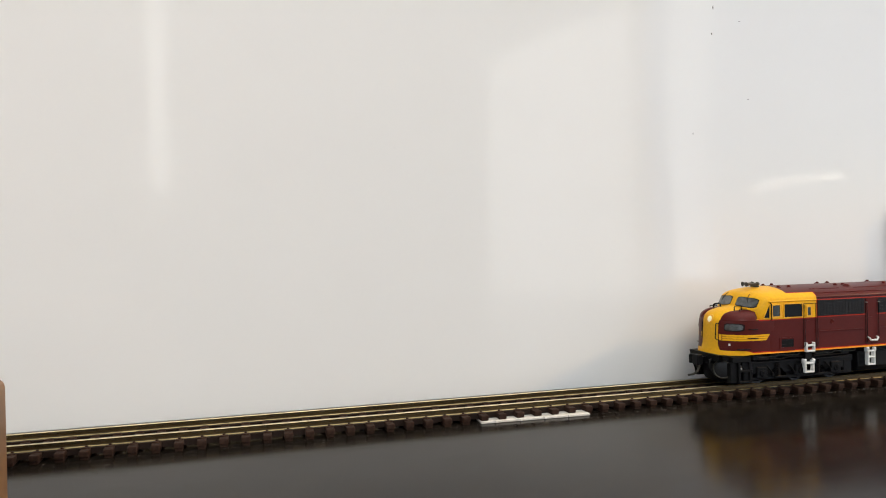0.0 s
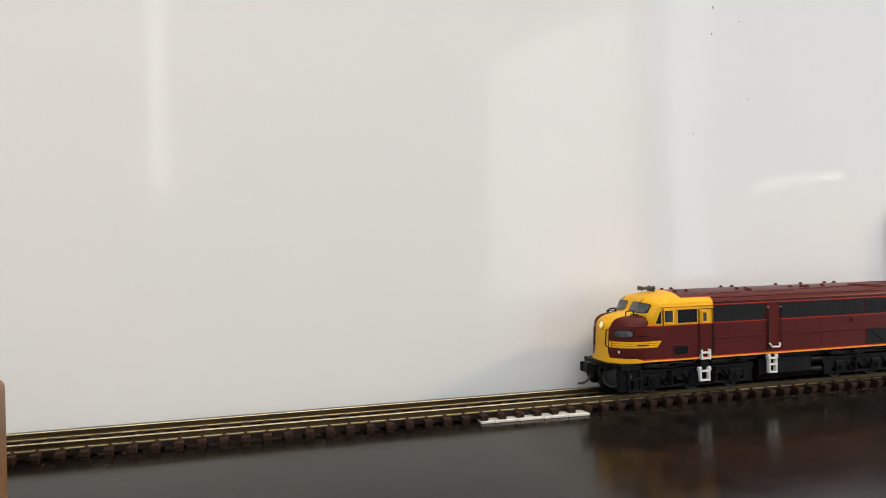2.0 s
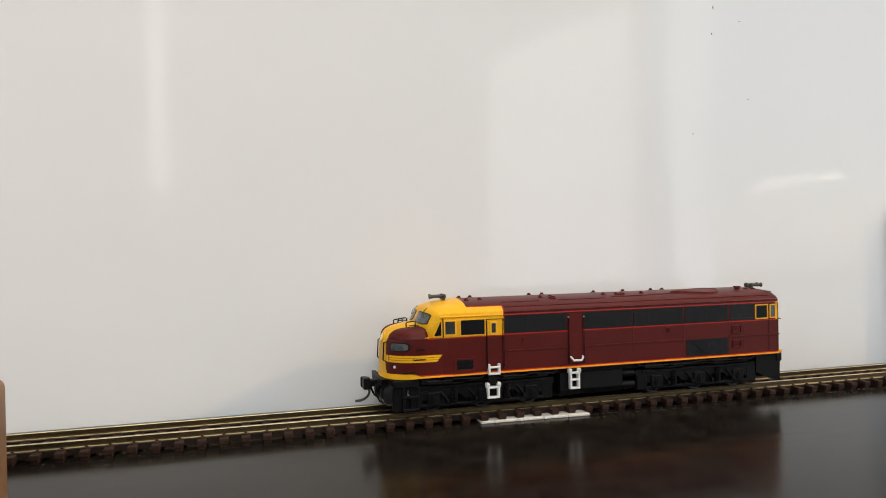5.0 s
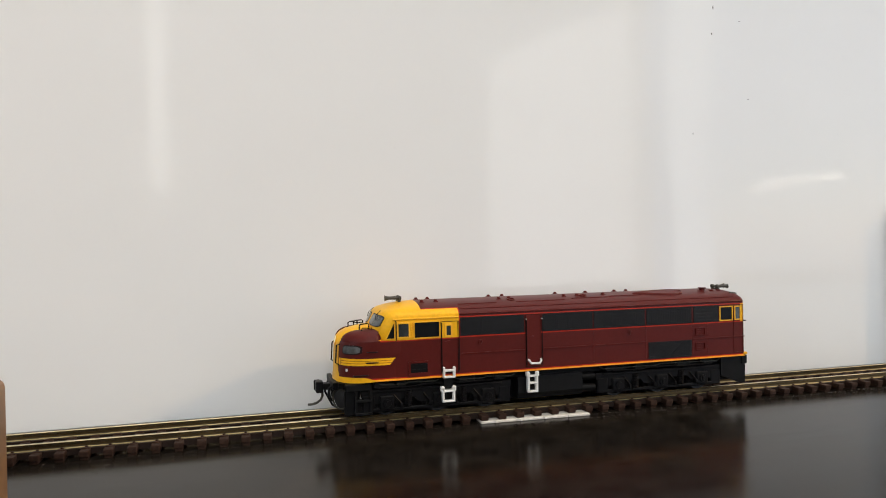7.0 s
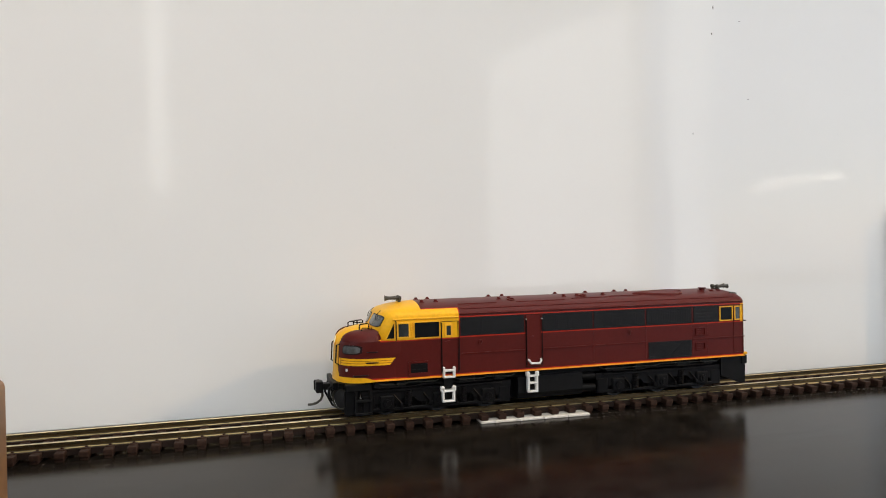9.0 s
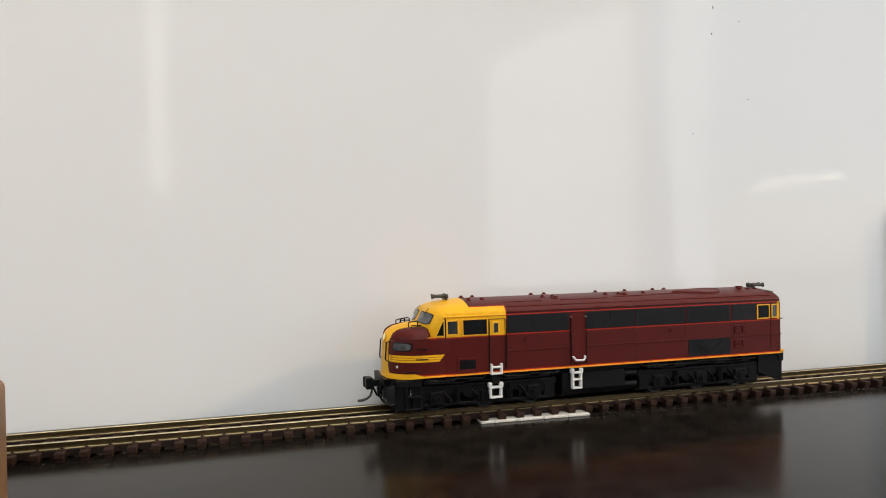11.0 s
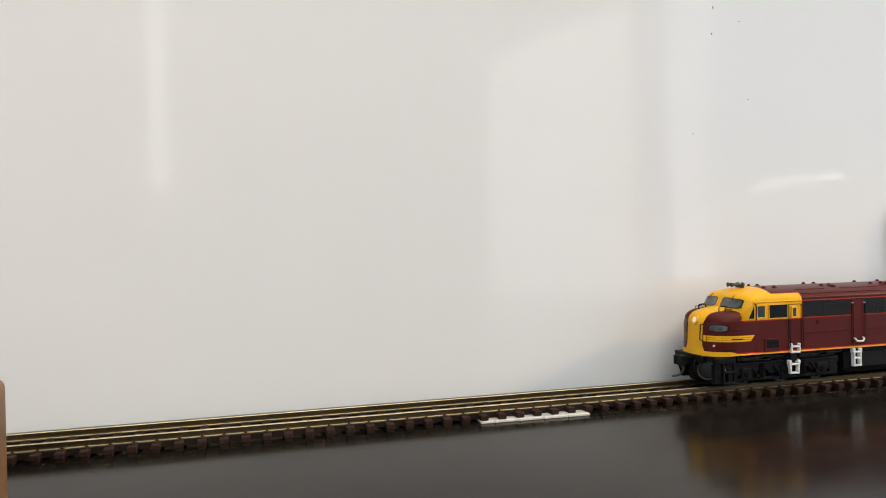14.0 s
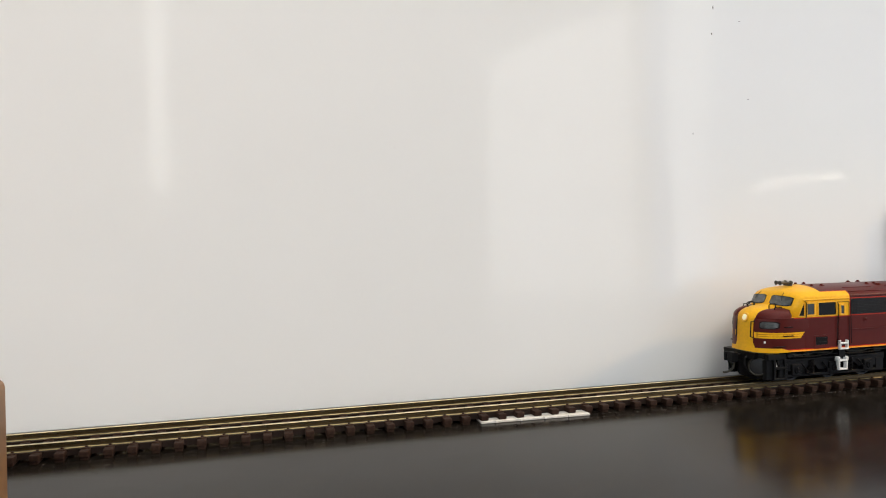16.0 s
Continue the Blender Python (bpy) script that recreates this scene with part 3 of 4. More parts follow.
        for x0, x1, z, y in ((-6.3, -3.9, 15.2, 9.25), (-6.6, -3.8, 12.85, 9.3), (-9.4, -6.0, 10.0, 8.9)):
            pts = [(x0, s * (y - 0.7), z), (x0 + 0.1, s * (y + 0.05), z), (x1 - 0.1, s * (y + 0.3), z), (x1, s * (y - 0.3), z)]
            part("grab_iron", handrail(pts, 0.13), BLACK, nose)
        pts = [(-7.0, s * 6.2, 19.8), (-6.9, s * 6.3, 20.4), (-4.7, s * 6.3, 20.35), (-4.6, s * 6.2, 19.6)]
        part("grab_iron", handrail(pts, 0.13), BLACK, nose)
        # windscreen
        y0, y1 = sorted((s * 1.2, s * 7.65))
        part("windscreen_frame", patch(cab_x, *sorted((s * 1.0, s * 7.85)), 20.88, 23.45, 0.05, 0.2, 0.05, 14, 4, 0.35), BLACK, body, "thin black windscreen gasket", True)
        part("windscreen", patch(cab_x, y0, y1, 21.05, 23.27, 0.1, 0.2, 0.05, 14, 4, 0.35), CLEAR, body, "grey glazed windscreen", True)
        a, b = (s * 4.4, 24.1), (s * 5.2, 22.0)
        part("wiper", handrail([(cab_x(a[0], a[1]) - 0.2, *a), (cab_x(a[0], 23) - 0.3, (a[0] + b[0]) / 2, 23.1), (cab_x(*b) - 0.25, *b)], 0.08), BLACK, body)
        # cab side windows
        f = s * 9.2
        def plate(lo, hi):
            return sorted((f + s * lo, f + s * hi))
        tri, tin = [(-2.1, 17.85), (0.25, 17.85), (0.25, 21.6), (-0.15, 21.6)], [(-1.75, 18.05), (0.0, 18.05), (0.0, 21.3), (-0.15, 21.3)]
        bm = bmesh.new()
        add_frame(bm, tri, tin, "y", *plate(0.0, 0.16))
        part("quarter_window_frame", bm, YELLOW, body)
        part("quarter_window", prism(tin, "y", *plate(-0.05, 0.05)), GLASSY, body, "dark quarter window")
        for name, x0, x1, z0, z1, w, mat in (("cab_window", 0.6, 3.7, 17.95, 21.6, 0.35, DIM), ("cab_side_window", 4.55, 10.8, 17.75, 21.6, 0.2, GLASSY), ("door_window", 11.95, 13.8, 17.75, 20.75, 0.38, DIM),
                                             ("rear_cab_window", 86.4, 90.45, 17.9, 21.75, 0.28, GLASSY), ("rear_door_window", 90.95, 92.95, 18.0, 21.7, 0.3, CLEAR)):
            bm = bmesh.new()
            add_frame(bm, rect(x0, x1, z0, z1), rect(x0 + w, x1 - w, z0 + w, z1 - w), "y", *plate(0.0, 0.22))
            pane = part(name, prism(rect(x0 + w, x1 - w, z0 + w, z1 - w), "y", *plate(-0.05, 0.06)), mat, body, "dark glazed window" if mat is GLASSY else "pale glazed window")
            part("window_frame", bm, YELLOW, pane)
        part("rivet_row", rivets([(4.1 + 0.3 * (k % 2), 18.2 + 0.28 * k) for k in range(12)], s), YELLOW, body)
        # cab gutter and eaves
        part("cab_gutter", prism([(f, 22.05), (f + s * 0.2, 22.2), (f + s * 0.2, 22.38), (f, 22.5)], "x", -0.2, 15.3), YELLOW, body, "yellow gutter")
        part("gutter", prism([(f, 22.75), (f + s * 0.3, 22.85), (f + s * 0.3, 23.02), (f - s * 0.05, 23.12)], "x", 15.5, 93.2), MAROON, body)
        yr, zr = s * 8.2, roof_z(8.2)
        part("roof_seam", prism([(yr - s * 0.25, zr + 0.05), (yr + s * 0.1, zr - 0.05), (yr + s * 0.16, zr + 0.07), (yr - s * 0.1, zr + 0.26)], "x", 16, 91.5), MAROON, body)
        # window band grilles
        for x0, x1, st, ps in ((15.75, 31.7, 0.42, 2), (36.5, 49.85, 0.42, 1), (50.15, 64.4, 0.36, 1), (64.9, 78.0, 0.36, 0), (78.6, 86.1, 0.9, 0)):
            part("grille", grid_louvre(x0, x1, 17.8, 22.05, f, s, st, ps), GRILLE, body, "dark grey louvred grille")
        bm = grid_louvre(65.4, 78.0, 9.3, 13.5, f, s, 0.36)
        for sx, ex in ((66.8, 71.2), (76.0, 71.6)):
            add_tube(bm, [(sx, f + s * 0.2, 13.2), (ex, f + s * 0.2, 9.7)], 0.12, 4)
        part("grille", bm, GRILLE, body, "dark lower louvred grille")
        # doors
        for x0, x1, top in ((11.0, 15.2, 21.4), (32.1, 36.1, 22.1), (90.75, 93.75, 22.0)):
            bm = bmesh.new()
            add_frame(bm, rect(x0, x1, 9.4, top), rect(x0 + 0.12, x1 - 0.12, 9.52, top - 0.12), "y", *plate(-0.02, 0.1))
            part("door_edge", bm, BLACK if x0 < 40 else MAROON, body)
            if x0 < 40:
                for x in (x0 + 0.05, x1 + 0.1):
                    pts = [(x, f, 21.2), (x, f + s * 0.55, 21.0), (x, f + s * 0.55, 9.9), (x, f, 9.7)]
                    part("door_handrail", handrail(pts, 0.1), BLACK, body)
                    if x0 > 20:
                        part("rail_bracket", box(x - 0.12, x + 0.14, *plate(0, 0.7), 20.88, 21.06, 0.05), STRIPWHITE, body)
                part("door_handle", box(x0 + 1.0, x0 + 2.1, *plate(0, 0.2), 16.6, 16.85, 0.05), MAROON, body)
        bm = box(32.15, 36.05, *plate(0, 0.1), 9.5, 22.05)
        part("engine_room_door", bm, MAROON, body)
        part("cab_handrail", handrail([(0.35, f, 21.9), (0.35, f + s * 0.5, 21.7), (0.35, f + s * 0.5, 17.6), (0.35, f, 17.4)], 0.14), BLACK, body)
        # battery box vent under the cab
        bm = bmesh.new()
        add_frame(bm, rect(3.2, 8.1, 9.0, 12.5), rect(3.7, 7.7, 9.9, 12.1), "y", *plate(0, 0.14))
        part("vent_frame", bm, MAROON, body)
        part("vent", grid_louvre(3.7, 7.7, 9.9, 12.1, f, s, 1.1), BLACK, body, "dark vent opening")
        # seams and rivets
        for x0, x1 in ((15.8, 31.8), (36.5, 64.6), (78.4, 94.0)):
            part("weld_bead", box(x0, x1, *plate(0, 0.2), 13.5, 13.76), MAROON, body)
            part("rivet_row", rivets([(x0 + 0.35 + 0.7 * k, 13.63) for k in range(int((x1 - x0) / 0.7))], s), MAROON, body)
        for x in (50.0, 64.65, 78.3, 82.7):
            part("rivet_row", rivets([(x, 9.7 + 0.62 * k) for k in range(20)], s), MAROON, body)
        for x, z in ((20.6, 16.2), (60.1, 16.4)):
            ring = [(x + 0.42 * math.cos(k * math.tau / 14), f + s * 0.1, z + 0.55 * math.sin(k * math.tau / 14)) for k in range(15)]
            part("filler_cap", add_box(tube(ring, 0.13, 5), x - 0.15, x + 0.15, *plate(0, 0.22), z - 0.7, z + 0.3, 0.05), MAROON, body)
        for z in (14.5, 10.7):
            bm = bmesh.new()
            add_frame(bm, rect(79.2, 82.0, z, z + 2.0), rect(79.4, 81.8, z + 0.2, z + 1.8), "y", *plate(0, 0.24))
            for k in range(3):
                add_box(bm, 79.6, 81.6, *plate(0, 0.1), z + 0.4 + 0.45 * k, z + 0.6 + 0.45 * k)
            part("hatch", bm, MAROON, body)
        part("sill", box(-4.5, 94.1, *plate(-0.02, 0.18), 8.44, 8.62, 0.04), ORANGE, body, "orange-yellow sill stripe")
        # white steps
        part("step", step_frame(11.2, 14.2, 8.25, 10.85, (8.5, 10.0), f + s * 0.15, s), WHITE, loco, "white plastic step")
        part("step", step_frame(11.0, 14.1, 2.6, 5.9, (2.85, 5.2), f - s * 0.15, s, 0.45), WHITE, loco, "white plastic step")
        part("step_tread", box(11.3, 13.9, *plate(-2.4, 0.5), 4.95, 5.4, 0.1), WHITE, loco, "white plastic step")
        part("ladder", step_frame(32.3, 34.95, 3.3, 7.9, (3.55, 5.6, 7.3), f - s * 0.1, s, 0.45), WHITE, loco, "white plastic ladder")
        pts = [(32.7, f, 11.15), (32.75, f + s * 0.65, 11.0), (33.2, f + s * 0.75, 10.35), (35.3, f + s * 0.75, 10.3), (35.8, f + s * 0.65, 11.0), (35.9, f, 11.15)]
        part("grab_step", tube(pts, 0.27, 8), WHITE, loco, "white plastic grab step", True)
        part("step_bracket", box(11.6, 13.6, *sorted((s * 7.6, s * 9.2)), 6.1, 8.3), BLACK, loco)
        part("ladder_bracket", box(32.4, 34.9, *sorted((s * 7.9, s * 9.15)), 7.2, 8.3), BLACK, loco)
        # pipes and boxes under the sill
        for x0, x1 in ((-4, 10.6), (14.6, 29.5), (52, 87)):
            pts = [(x0, s * 8.3, 7.9), (x0 + 1.2, s * 8.45, 7.5), (x0 + (x1 - x0) * 0.45, s * 8.45, 7.45), (x0 + (x1 - x0) * 0.5, s * 8.5, 7.8), (x1 - 1, s * 8.45, 7.5), (x1, s * 8.3, 7.9)]
            part("air_pipe", tube(pts, 0.17, 6), GUNMETAL, loco)
        for x, w in ((-3.2, 1.6), (1.6, 1.0), (17.4, 2.0), (25.6, 1.4), (55.4, 1.6), (63.0, 1.1), (76.0, 2.0), (83.2, 1.4)):
            part("sand_box", box(x - w, x + w, *sorted((s * 7.0, s * 8.5)), 6.7, 8.2, 0.2), BLACK, loco)
        # pilot steps and rear pilot sides
        part("pilot_beam", box(-11.2, -5.2, *sorted((s * 6.9, s * 8.5)), 6.4, 8.0, 0.15), BLACK, loco)
        part("pilot_corner", box(-11.3, -9.0, *sorted((s * 6.2, s * 7.8)), 0.9, 6.45, 0.2), BLACK, loco)
        part("pilot_side", box(-9.0, -5.4, *sorted((s * 6.4, s * 7.2)), 0.9, 6.45), BLACK, loco)
        for z in (0.9, 3.8):
            part("pilot_step", box(-9.1, -5.2, *sorted((s * 6.9, s * 8.6)), z, z + 0.6, 0.1), BLACK, loco, "black moulded step")
        part("paint_chip", prism([(-7.9, 4.45), (-6.7, 4.45), (-7.7, 5.7)], "y", *sorted((s * 7.15, s * 7.5))), WHITE, loco, "bare white chip")
        for x in (-9.2, -5.8):
            part("step_post", box(x, x + 0.7, *sorted((s * 7.0, s * 8.4)), 0.9, 6.6, 0.1), BLACK, loco)
        part("rear_pilot", prism([(87.4, 8.3), (95.0, 8.3), (94.8, 1.2), (93.4, 1.1), (87.4, 3.5)], "y", *sorted((s * 7.3, s * 8.3))), BLACK, loco, "black rear pilot plate")
        part("tail_bracket", box(94.2, 95.4, *sorted((s * 7.2, s * 8.8)), 8.6, 9.3, 0.15), YELLOW, loco, "yellow corner bracket")
        part("tail_rail", handrail([(94.2, s * 8.2, 17.6), (95.2, s * 8.4, 17.6), (95.2, s * 6.0, 17.6), (94.2, s * 6.0, 17.6)], 0.13), BLACK, body)
    # roof fittings
    for x, y in ((8.0, 2.5), (10.9, 2.5), (7.95, -3.5), (11.4, -3.5), (26.9, 2.5), (30.5, 2.5), (27.4, -3.5), (30.1, -3.5), (45.3, 2.5), (54.0, 2.5), (44.9, -3.5), (48.6, -3.5), (55.9, -3.5),
                 (62.5, 2.5), (66, 2.5)):
        z = roof_z(y)
        bm = tube([(x, y, z - 0.3), (x, y, z + 0.3), (x, y, z + 0.55)], [0.45, 0.45, 0.3], 10)
        add_box(bm, x - 0.6, x + 0.6, y - 0.5, y + 0.5, z - 0.3, z + 0.12, 0.08)
        part("roof_lug", bm, MAROON, body)
    for x, y in ((30.2, -4.6), (50.0, -3.9)):
        ring = [(x + 0.9 * math.cos(k * math.tau / 14), y + 0.7 * math.sin(k * math.tau / 14), roof_z(y + 0.7 * math.sin(k * math.tau / 14)) + 0.12) for k in range(15)]
        part("lifting_ring", tube(ring, 0.17, 6), MAROON, body)
    for x0, x1, y in ((46, 57, -5.6), (57, 66, -5.2), (16, 26, -6.2), (31, 44, -6.2)):
        part("roof_hatch_edge", box(x0, x1, y - 0.12, y + 0.12, roof_z(y) - 0.2, roof_z(y) + 0.14, 0.05), MAROON, body)
    part("stack", box(85.1, 86.2, -3.8, -2.6, roof_z(3.2) - 0.4, roof_z(3.2) + 0.65, 0.15), MAROON, body)
    bm = box(84.9, 86.4, -4.0, -2.4, roof_z(3.2) + 0.45, roof_z(3.2) + 0.75, 0.1)
    part("stack_cap", bm, MAROON, body)
    # teardrop cowl on the roof
    def tear(grow, lift):
        out = []
        for k in range(36):
            a = k * math.tau / 36
            u = (1 - math.cos(a)) / 2
            x = 64.0 + 14.5 * u
            w = 2.5 * math.sin(a) * (u ** 0.9) * 1.25 * grow
            y = -4.2 + w
            out.append((x + (1 - grow) * (74 - x), y, roof_z(y) + lift))
        return out
    part("roof_cowl", loft([tear(1.0, -0.3), tear(1.0, 0.28), tear(0.94, 0.45), tear(0.9, 0.3), tear(0.05, 0.22)]), MAROON, body, "maroon teardrop roof cowl", True)
    for x in (88.0, 90.2):
        part("roof_vent", box(x - 0.5, x + 0.5, -4.3, -3.3, roof_z(3.8) - 0.3, roof_z(3.8) + 0.25, 0.1), MAROON, body)
    part("grab_iron", handrail([(91.5, -6.6, 24.4), (91.4, -6.9, 25.15), (93.7, -6.7, 24.8), (93.7, -6.3, 23.9)], 0.15), GUNMETAL, body)
    horns(loco, 3.0, 26.55, 0)
    horns(loco, 92.2, 26.3, 180)
    # under the body
    part("chassis_block", box(-6, 86, -3.3, 3.3, 1.0, 7.0), BLACK, loco)
    part("underframe", box(-8, 93.8, -7.0, 7.0, 6.9, 8.35), BLACK, loco, "black underframe")
    bm = prism([(-12.9, -3.5), (-12.3, -5.8), (-10.8, -7.4), (-8, -8.5), (-8, 8.5), (-10.8, 7.4), (-12.3, 5.8), (-12.9, 3.5)], "z", 6.9, 8.05)
    part("buffer_beam", bm, BLACK, loco, "black front buffer beam")
    def pilot(z, back, grow):
        half = [(-12.5, 0.0), (-12.45, 2.0), (-11.9, 3.8), (-11.0, 5.4), (-9.8, 6.7), (-8.2, 7.4), (-6.6, 7.4)]
        ring = [(x + back, y * grow, z) for x, y in half] + [(-6.6, -7.4 * grow, z)] + [(x + back, -y * grow, z) for x, y in half[-2:0:-1]]
        return ring
    part("pilot", loft([pilot(0.8, 1.1, 0.93), pilot(1.2, 0.9, 0.95), pilot(4.0, 0.3, 1.0), pilot(7.0, 0.0, 1.0)]), BOGIE, loco, "rounded black front pilot", True)
    part("front_plate", prism([(-6.5, 8.3), (6.5, 8.3), (6.0, 6.6), (2.6, 6.4), (2.2, 5.6), (-2.2, 5.6), (-2.6, 6.4), (-6.0, 6.6)], "x", -13.7, -12.7), BLACK, loco)
    for s in (-1, 1):
        pts = [(-13.2, s * 3.2, 7.2), (-14.3, s * 3.2, 6.6), (-14.5, s * 3.3, 4.6), (-13.6, s * 3.6, 2.8), (-12.4, s * 3.8, 2.1)]
        part("air_hose", tube(pts, 0.26, 7), BLACK, loco, "", True)
    for s in (-1, 1):
        out = Vector((-0.8, s * 0.6, 0))
        side = Vector((0.6, s * 0.8, 0))
        c = Vector((-11.75, s * 5.2, 4.4))
        plate_disc = part("pilot_disc", tube([c - out * 0.6, c + out * 0.1, c + out * 0.2], [2.2, 2.2, 1.9], 20), STEEL, loco, "round grey disc on the front pilot", True)
        ring = [c + out * 0.35 + side * 2.35 * math.cos(k * math.tau / 20) + Vector((0, 0, 2.35 * math.sin(k * math.tau / 20))) for k in range(21)]
        part("rim", tube(ring, 0.22, 6), GUNMETAL, plate_disc, "", True)
    part("draft_box", box(84.0, 93.6, -6.6, 6.6, 2.0, 7.0), BLACK, loco)
    part("rear_beam", box(93.6, 95.4, -8.6, 8.6, 6.2, 8.5, 0.2), BLACK, loco)
    prof = [(-7.9, 7.0), (-8.1, 3.0), (-7.4, 1.6), (7.4, 1.6), (8.1, 3.0), (7.9, 7.0)]
    tank = part("fuel_tank", prism(prof, "x", 30.4, 47.5), BLACK, loco, "black fuel tank")
    for z in (3.0, 5.8):
        for s in (-1, 1):
            part("air_reservoir", tube([(47.2, s * 7.2, z), (47.5, s * 7.2, z), (51.0, s * 7.2, z), (51.3, s * 7.2, z)], [0.5, 0.95, 0.95, 0.5], 14), BLACK, tank, "", True)
    for x in (10.5, 69.5):
        bogie(loco, x)
    coupler(loco, -15.4, -1)
    coupler(loco, 97.6, 1)
    sets = [wheelset(loco, x, STEEL) for x in (-1.7, 10.8, 22.7, 57.3, 69.8, 81.7)]
    return tagged(loco, "maroon and yellow model diesel locomotive with white steps", "locomotive"), sets


LOCO, WHEELSETS = locomotive()


# ---- things round the track ----
def white_strip(x, n):
    """A thin white plastic strip under the sleeper ends, with small pegs on its edge."""
    bm = box(0, n * 6.4 + 2.2, 0, 4.4, 0, 0.6, 0.12)
    for k in range(n):
        add_box(bm, 3.4 + 6.2 * k, 3.9 + 6.2 * k, -0.5, 0.1, 0.1, 0.6, 0.08)
    ob = part("plastic_strip", bm, STRIPWHITE)
    ob.matrix_basis = pose(x * K, -8.9 * K, TABLE * K, 0, 0, -2.3)
    return tagged(ob, "thin white plastic strip with small pegs under the sleeper ends", "plastic strip")


white_strip(20.6, 4)


def wooden_block(name, x0, x1, y0, y1, h, mat, label):
    ob = part(name, box(x0, x1, y0, y1, 0, h, 1.6, 3), mat)
    ob.location.z = TABLE * K
    return tagged(ob, label, "block")


wooden_block("wooden_block", -240, -69.0, -140, -40, 23.1, WOOD, "honey-coloured wooden block standing on the table before the track")
# Unseen lath just past the right edge, put there to shade the panel.
wooden_block("shade_lath", 174.0, 218, 14.2, 18.0, 51.0, DARKWOOD, "unseen dark lath added beside the view to shade the white panel")


def dust():
    """Loose dust, fluff and two fine hairs on the table."""
    rnd = random.Random(4)
    bm = bmesh.new()
    for k in range(900):
        x, y = rnd.uniform(-85, 150), -9 - 75 * rnd.random() ** 1.4
        r = 0.03 + 0.10 * rnd.random() ** 4
        a, e = rnd.uniform(0, 3.1), rnd.uniform(1, 2.4)
        pts = [(x + r * e * math.cos(a + q) , y + r * math.sin(a + q)) for q in (0.2, 1.9, 3.3, 5.0)]
        low = [bm.verts.new((*p, 0.0)) for p in pts]
        top = bm.verts.new((x, y, r * 0.7))
        for i in range(4):
            bm.faces.new((low[i], low[(i + 1) % 4], top))
    for k in range(280):
        x, y = rnd.uniform(-20, 150), -9 - 5 * rnd.random() ** 2 - (4 if k % 3 == 0 else 0) * rnd.random()
        r = 0.03 + 0.09 * rnd.random() ** 3
        low = [bm.verts.new((x + r * 1.5 * math.cos(q), y + r * math.sin(q), 0.0)) for q in (0.2, 1.9, 3.3, 5.0)]
        top = bm.verts.new((x, y, r * 0.7))
        for i in range(4):
            bm.faces.new((low[i], low[(i + 1) % 4], top))
    for k in range(420):
        x = 40 + 105 * rnd.random()
        y = -11.2 + (x - 72) * 0.037 + 0.3 * math.sin(x * 0.21) + rnd.gauss(0, 0.25)
        r = 0.02 + 0.06 * rnd.random() ** 3
        a, e = rnd.gauss(0, 0.4), rnd.uniform(1.5, 5)
        low = [bm.verts.new((x + r * e * math.cos(q) * math.cos(a), y + r * math.sin(q) + r * e * math.cos(q) * math.sin(a), 0.0)) for q in (0.2, 1.9, 3.3, 5.0)]
        top = bm.verts.new((x, y, r * 0.7))
        for i in range(4):
            bm.faces.new((low[i], low[(i + 1) % 4], top))
    for k in range(520):
        x, y = 75 + 75 * rnd.random() ** 0.7, -15 - 40 * rnd.random() ** 1.3
        r = 0.02 + 0.05 * rnd.random() ** 3
        a, e = rnd.gauss(0.1, 0.5), rnd.uniform(1.5, 9)
        low = [bm.verts.new((x + r * e * math.cos(q) * math.cos(a), y + r * math.sin(q) + r * e * math.cos(q) * math.sin(a), 0.0)) for q in (0.2, 1.9, 3.3, 5.0)]
        top = bm.verts.new((x, y, r * 0.7))
        for i in range(4):
            bm.faces.new((low[i], low[(i + 1) % 4], top))
    for hx, hy, ln in ((-59.0, -16.5, 3.0), (-60.8, -18.5, 2.4)):
        add_tube(bm, [(hx + 0.6 * math.sin(k * 0.45 + hx), hy + ln * k / 6, 0.08 + 0.3 * math.sin(k * 0.5)) for k in range(7)], 0.04, 4)
    ob = part("table_dust", bm, DUST)
    ob.location.z = TABLE * K
    return tagged(ob, "pale dust specks and fluff on the table top", "dust", kind="stuff")


def panel_specks():
    bm = bmesh.new()
    for x, z, w, h in ((106.6, 109.9, 0.2, 0.6), (106.0, 101.8, 0.28, 0.25), (98.9, 71.2, 0.25, 0.2), (118.8, 82.4, 0.35, 0.15), (6.8, 65.3, 0.12, 0.12), (153.0, 72.2, 0.15, 0.12), (116.0, 106.3, 0.4, 0.1)):
        add_prism(bm, [(x - w, z), (x - w * 0.2, z - h), (x + w, z - h * 0.3), (x + w * 0.3, z + h)], "y", BOARD_Y - 0.05, BOARD_Y)
    return tagged(part("panel_specks", bm, SLEEPER), "tiny dark specks on the white panel", "specks", kind="stuff")


dust()
panel_specks()


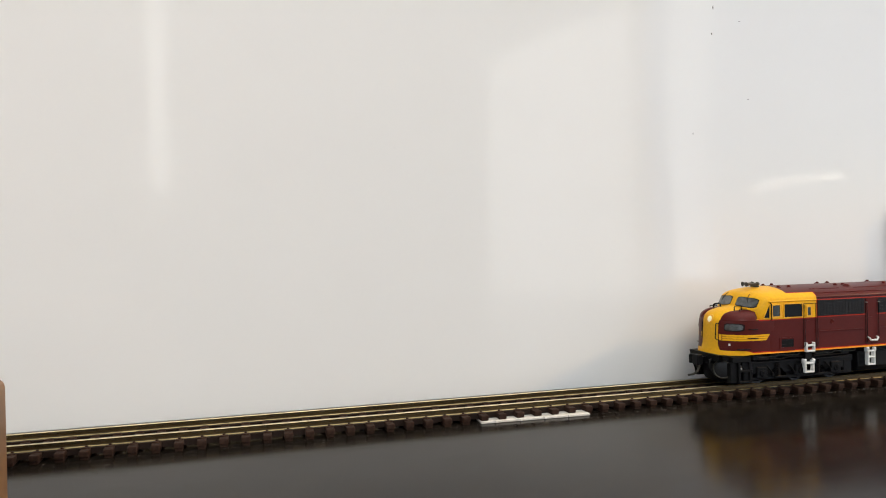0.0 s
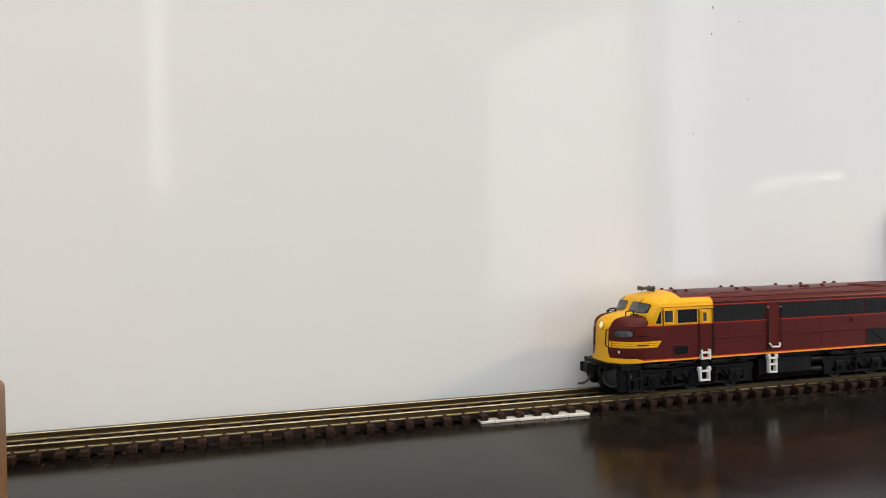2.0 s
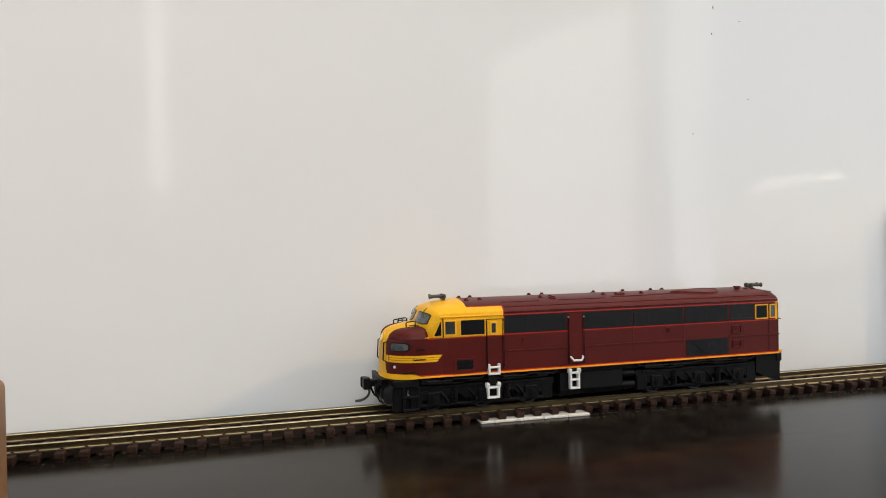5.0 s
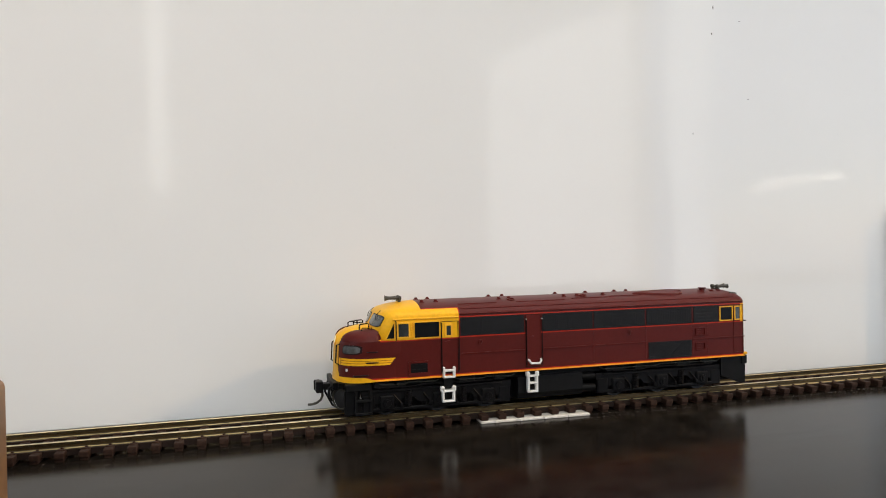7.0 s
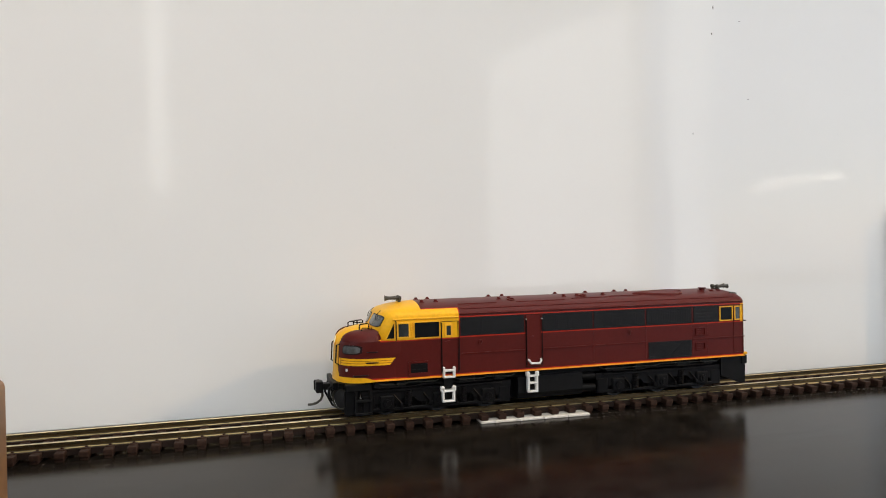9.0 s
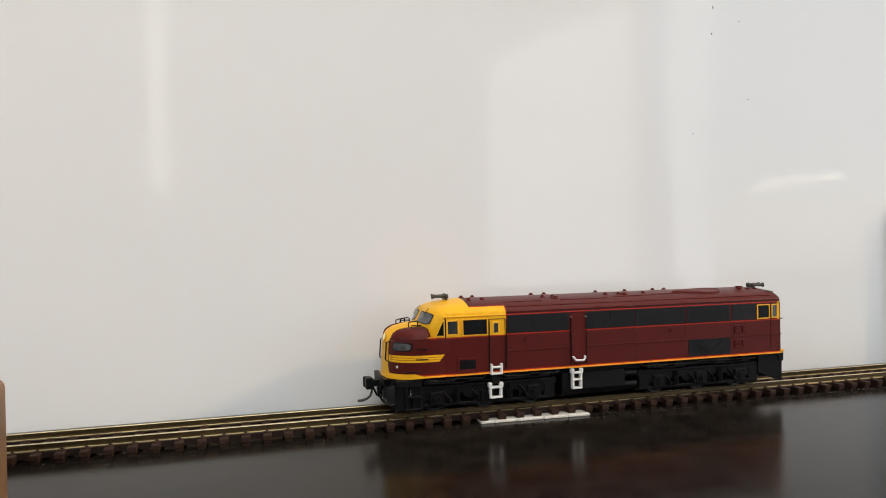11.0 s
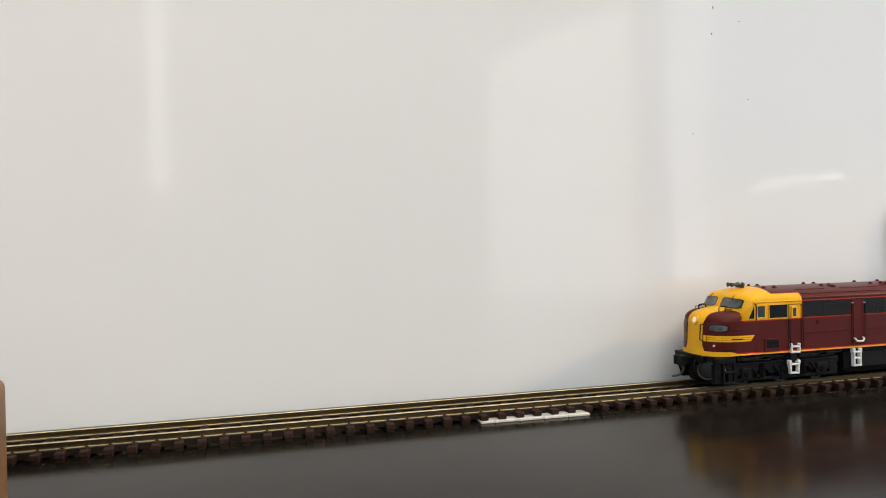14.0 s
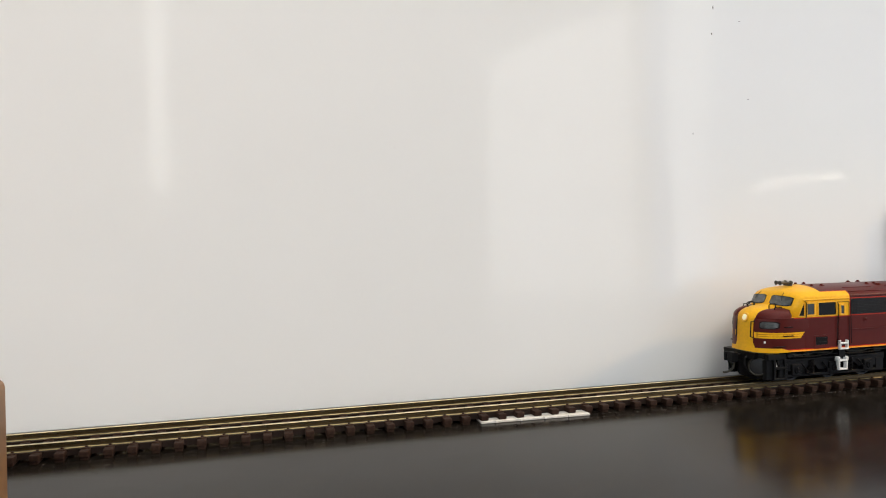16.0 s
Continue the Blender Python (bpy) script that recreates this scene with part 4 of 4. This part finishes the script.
# Unseen cupboard, added so the right of the panel mirrors something dark.
def cupboard():
    c = empty("cupboard", 1380, -1050, TABLE - 745)
    body = part("carcass", box(-200, 215, -330, 330, 60, 700, 4), DARKWOOD, c)
    for y in (-165, 165):
        d = part("door", box(-222, -200.5, y - 160, y + 160, 75, 690, 4), DARKWOOD, c)
        part("handle", box(-240, -222, y - 60, y + 60, 420, 435, 3), STEEL, d)
    part("plinth", box(-190, 210, -320, 320, 0, 59.5), DARKWOOD, c)
    return tagged(c, "unseen dark wooden cupboard added for a dark reflection in the panel", "cupboard")


cupboard()


# Made-up lamp: only its mirrored streak in the panel is wanted.
def strip_lamp():
    ob = empty("strip_lamp", 1560, -1530, 204)
    part("housing", box(-4, 4, -200, 205, -3, 3, 1), ROOM, ob)
    part("tube", tube([(-9, -129, 13), (-9, 60, 4), (-9, 199, -3)], [2.6, 4.0, 5.0], 14), STREAK, ob, "added glowing tube mirrored as a streak")
    part("tube", tube([(-9, -200, -3), (-9, -20, -13)], [2.0, 3.2], 14), STREAK, ob, "added glowing tube mirrored as a streak")
    for y in (-195, 195):
        part("tube_holder", box(-14, 4, y - 5, y + 5, -18, 14, 2), ROOM, ob)
    for y in (-190, 185):
        part("hanger_rod", tube([(0, y, 3), (0, y, 1515)], 1.5, 6), ROOM, ob)
    return tagged(ob, "unseen lamp on thin rods, added to mirror as a bright streak in the panel", "lamp")


strip_lamp()


# ---- movement ----
def travel(t):
    """How far the locomotive stands up the track from its resting place, in mm."""
    marks = MARKS
    for (t0, a), (t1, b) in zip(marks, marks[1:]):
        if t <= t1:
            return a + (b - a) * (t - t0) / (t1 - t0)
    return marks[-1][1]


MARKS = [(0, 102.05), (0.25, 101.2), (0.5, 98.2), (1, 88.46), (2, 69.1), (3, 49.9), (4, 30.5), (5.2, 7.2), (5.45, 3.3), (5.7, 0.9), (5.95, 0), (10.3, 0), (10.55, 1.5), (10.8, 6.0),
         (11.3, 20.2), (12, 40.1), (13, 68.6), (14, 97.2), (14.2, 102.2), (14.4, 106.0), (14.5, 106.83), (15, 109.1), (16, 113.3)]


def motions():
    rows = [(k / 10, pose(travel(k / 10) * K, 0, 0)) for k in range(161)]
    walk(LOCO, rows)
    for ws in WHEELSETS:
        x = ws.location.x
        walk(ws, [(k / 10, Matrix.Translation((x, 0, 3.15 * K)) @ Matrix.Rotation(travel(k / 10) / 3.15, 4, "Y")) for k in range(161)])


motions()
